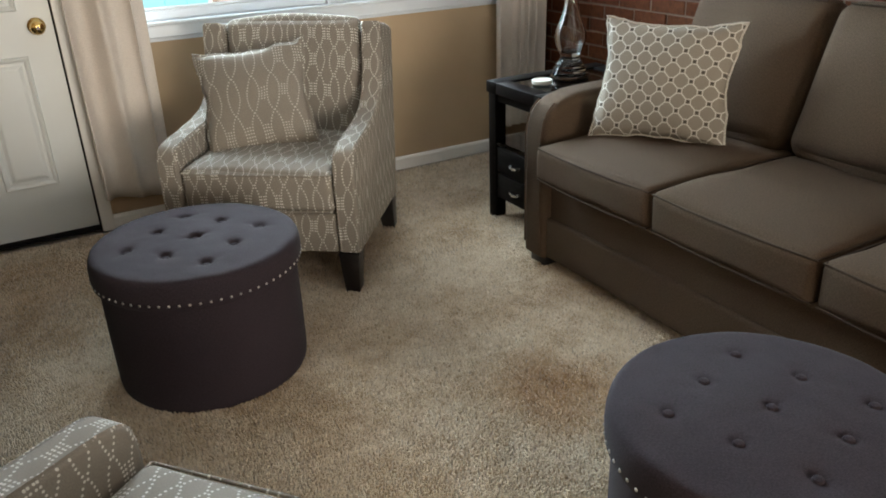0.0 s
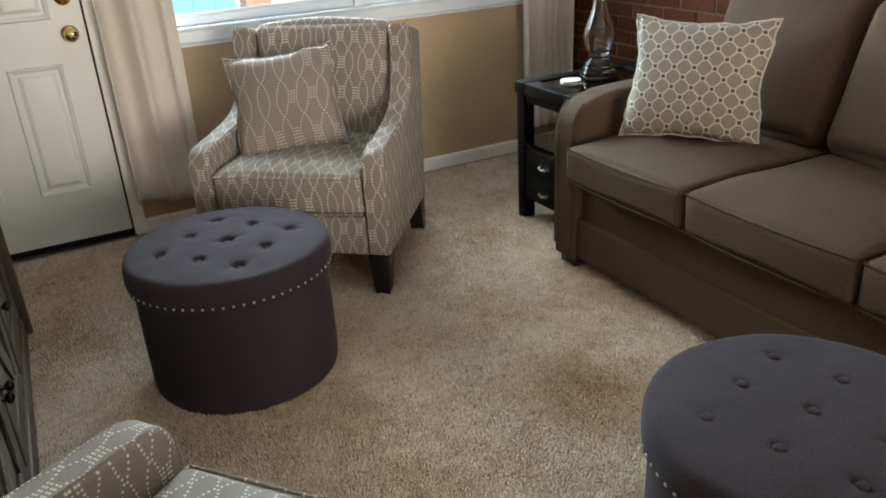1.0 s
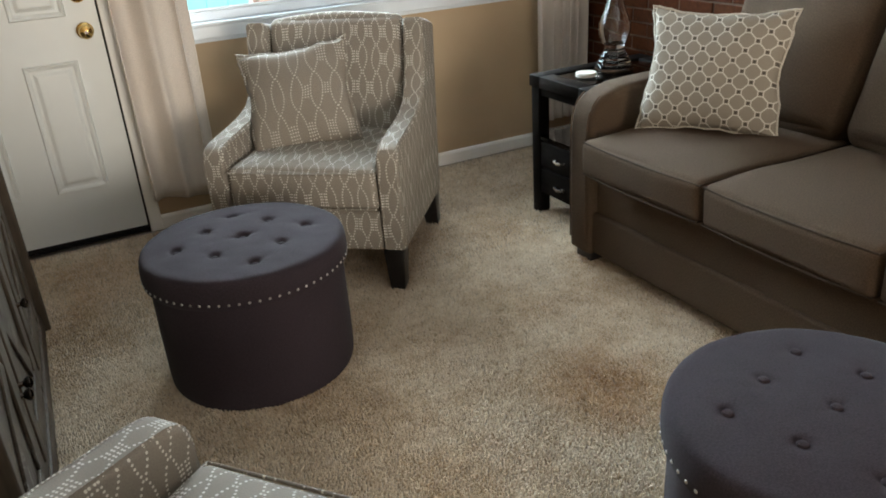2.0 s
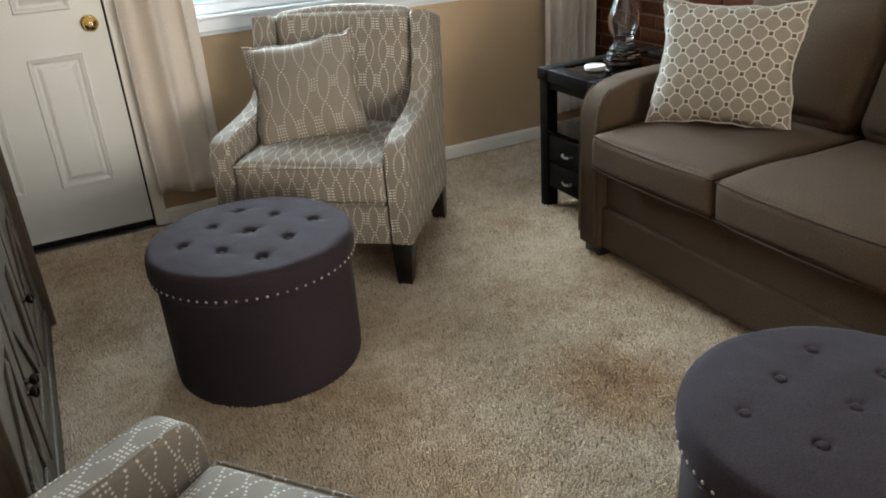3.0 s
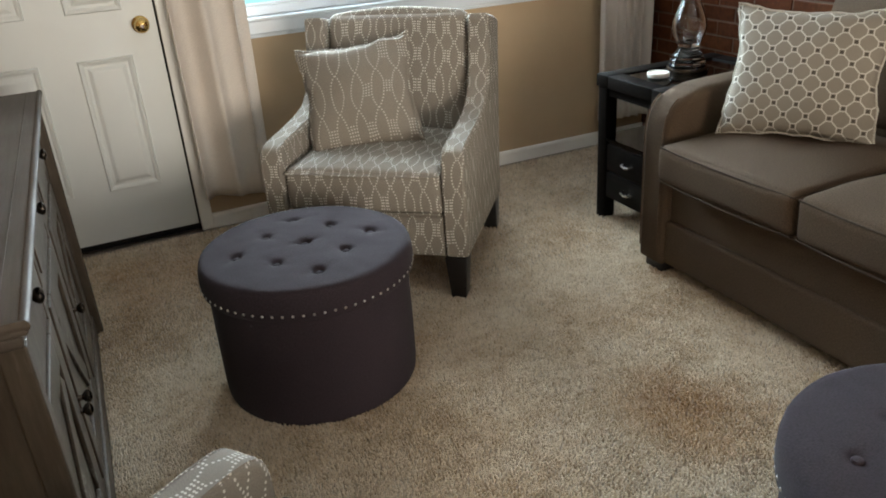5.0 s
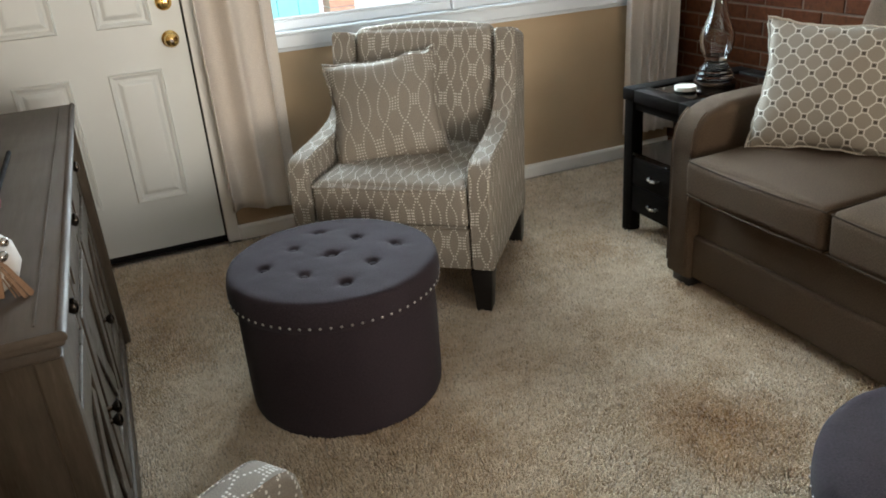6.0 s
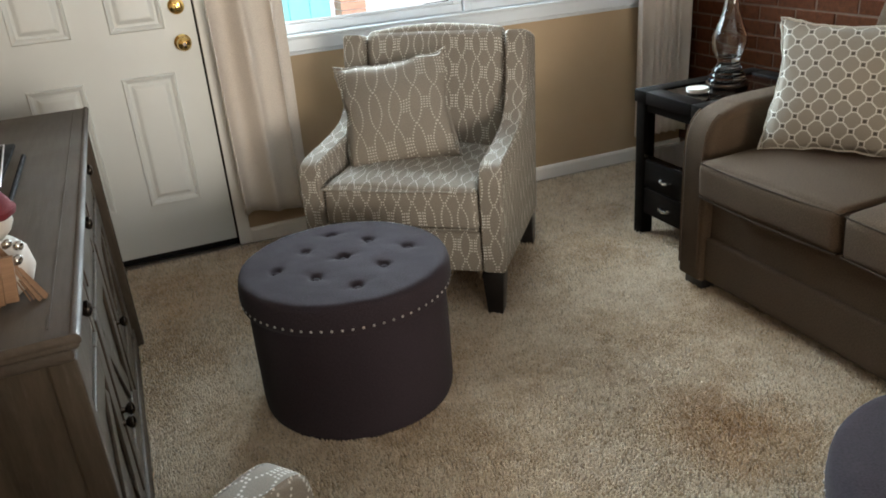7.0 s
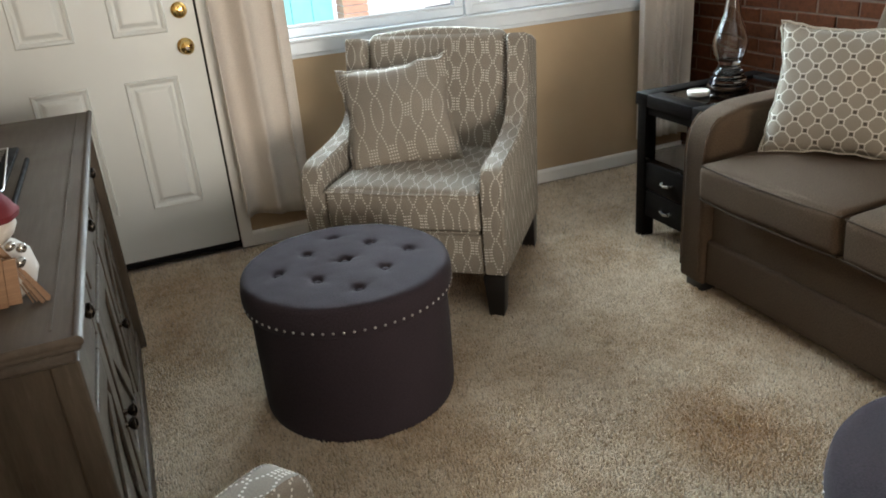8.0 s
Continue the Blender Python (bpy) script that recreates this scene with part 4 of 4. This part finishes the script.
for i in range(26):
    a, b = random.uniform(-0.013, 0.013), random.uniform(-0.010, 0.010)
    part("straw", tube([(a + 0.014, b - 0.02, 0.0015), (a * 0.6 - 0.008, b * 0.7 - 0.01, 0.050), (-0.034 + a * 0.2, b * 0.2, 0.110)], 0.0011, seg=4), M_TANWOOD, broom)
pen = thing("stylus", "slim black stick lying on the grey dresser", "stick", m=pose(-0.328, 2.485, DH + 0.006))
part("shaft", tube([(0.0, 0.0, 0.0), (-0.001, 0.2, 0.0), (-0.002, 0.40, 0.0)], 0.0055, seg=10), M_BLACK, pen)
gr = thing("tray", "small black ribbed tray with chrome edge on dresser", "tray", m=pose(-0.356, 2.595, DH))
part("plate", box(-0.14, -0.004, 0.0, 0.43, 0.002, 0.012, 0.003), M_BLACK, gr)
part("rim", tube([(-0.14, 0.0, 0.012), (-0.004, 0.0, 0.012), (0.0, 0.01, 0.012), (-0.03, 0.43, 0.012), (-0.14, 0.43, 0.012)], 0.0022), M_STUD, gr, "chrome edge")
for i in range(20):
    part("rib", box(-0.13, -0.03, 0.012 + i * 0.020, 0.022 + i * 0.020, 0.0125, 0.016), M_KNOB, gr, smooth=False)

# ---- bricks ----


def brick_mesh(bm, y0, y1, z0, z1, out=0.0):
    x = WX1 - 0.004 - out
    c = 0.003
    f = [bm.verts.new(p) for p in ((x, y0 + c, z0 + c), (x, y1 - c, z0 + c), (x, y1 - c, z1 - c), (x, y0 + c, z1 - c))]
    b = [bm.verts.new(p) for p in ((WX1 + 0.004, y0, z0), (WX1 + 0.004, y1, z0), (WX1 + 0.004, y1, z1), (WX1 + 0.004, y0, z1))]
    m = [bm.verts.new(p) for p in ((x + c, y0, z0), (x + c, y1, z0), (x + c, y1, z1), (x + c, y0, z1))]
    bm.faces.new(f[::-1])
    for p, q in ((f, m), (m, b)):
        for i in range(4):
            bm.faces.new((p[i], p[(i + 1) % 4], q[(i + 1) % 4], q[i]))


rnd = random.Random(4)
COURSE, LEN, JOINT = 0.0677, 0.2135, 0.009
rest = bmesh.new()
whole = None
for r in range(36):
    z0 = r * COURSE + 0.005
    y = WY1 - (LEN / 2 if r % 2 else 0.0)
    if r % 2:
        brick_mesh(rest, y + JOINT, WY1 - 0.001, z0, z0 + COURSE - JOINT)
    while y > WY0 + LEN:
        y0, y1 = y - LEN + JOINT, y
        if 2.0 < y0 < 4.1 and 0.5 < z0 < 1.30:
            if whole is None:
                one = bmesh.new()
                brick_mesh(one, 0, LEN - JOINT, 0, COURSE - JOINT)
                bmesh.ops.recalc_face_normals(one, faces=one.faces)
                whole = part("brick", one, M_BRICK, wall_east, smooth=False, at=pose(rnd.uniform(-0.002, 0.001), y0, z0))
            else:
                share("brick", whole, wall_east, pose(rnd.uniform(-0.002, 0.0015), y0 + rnd.uniform(-0.0015, 0.0015), z0 + rnd.uniform(-0.001, 0.001), rnd.uniform(-0.3, 0.3)))
        else:
            brick_mesh(rest, y0, y1, z0, z0 + COURSE - JOINT, rnd.uniform(-0.001, 0.002))
        y -= LEN
bmesh.ops.recalc_face_normals(rest, faces=rest.faces)
tagged(part("brickwork", rest, M_BRICK, wall_east, smooth=False), kind="stuff")

# ---- carpet pile ----


def pile(x0, x1, y0, y1, spacing, seed, tall=0.0115):
    g = np.random.default_rng(seed)
    nx, ny = int((x1 - x0) / spacing), int((y1 - y0) / spacing)
    gx, gy = np.meshgrid(np.arange(nx), np.arange(ny))
    n = nx * ny
    x = x0 + (gx.ravel() + g.uniform(-0.1, 1.1, n)) * spacing
    y = y0 + (gy.ravel() + g.uniform(-0.1, 1.1, n)) * spacing
    # the pile leans in broad swirls
    sw = np.sin(x * 5.1 + 1.3 * np.sin(y * 3.7)) + np.cos(y * 4.3 + 1.7 * np.sin(x * 2.9))
    # tufts gather in clumps of two or three centimetres
    def clump(size):
        m = int(8 / size)
        v = g.uniform(0, 1, (m + 2, m + 2))
        a, b = (x + 2) / size, (y + 2) / size
        i, j = a.astype(int) % m, b.astype(int) % m
        fa, fb = a % 1, b % 1
        fa, fb = fa * fa * (3 - 2 * fa), fb * fb * (3 - 2 * fb)
        return (v[i, j] * (1 - fa) + v[i + 1, j] * fa) * (1 - fb) + (v[i, j + 1] * (1 - fa) + v[i + 1, j + 1] * fa) * fb
    lean = 1.1 * sw + 3.0 * clump(0.04) + g.normal(0, 0.8, n)
    h = tall * (0.58 + 0.40 * clump(0.022) + 0.22 * clump(0.09)) * g.uniform(0.75, 1.1, n)
    off = g.uniform(0.02, 0.42, n) * tall
    tx, ty = x + off * np.cos(lean), y + off * np.sin(lean)
    ang = g.uniform(0, 2 * np.pi, n)
    w = g.uniform(0.0022, 0.0040, n)
    co = np.empty((n, 6, 3))
    for k in range(3):
        a = ang + 2 * np.pi * k / 3
        co[:, k] = np.stack((x + w * np.cos(a), y + w * np.sin(a), np.zeros(n) - 0.010), 1)
        co[:, 3 + k] = np.stack((tx + 0.8 * w * np.cos(a + 0.6), ty + 0.8 * w * np.sin(a + 0.6), h - 0.009), 1)
    base = np.arange(n)[:, None] * 6
    sides = np.concatenate([base + np.array([[a, b, b + 3, a + 3]]) for a, b in ((0, 1), (1, 2), (2, 0))], 1).reshape(-1)
    caps = (base + np.array([[3, 4, 5]])).reshape(-1)
    me = bpy.data.meshes.new("carpet_pile")
    me.vertices.add(n * 6)
    me.vertices.foreach_set("co", co.ravel())
    me.loops.add(n * 15)
    me.loops.foreach_set("vertex_index", np.concatenate((sides, caps)))
    me.polygons.add(n * 4)
    me.polygons.foreach_set("loop_start", np.concatenate((np.arange(n * 3) * 4, n * 12 + np.arange(n) * 3)))
    me.update(calc_edges=True)
    me.materials.append(M_PILE)
    ob = new("carpet_pile", me)
    return tagged(ob, "beige cut-pile carpet tufts lying in swirls", "carpet", kind="stuff")


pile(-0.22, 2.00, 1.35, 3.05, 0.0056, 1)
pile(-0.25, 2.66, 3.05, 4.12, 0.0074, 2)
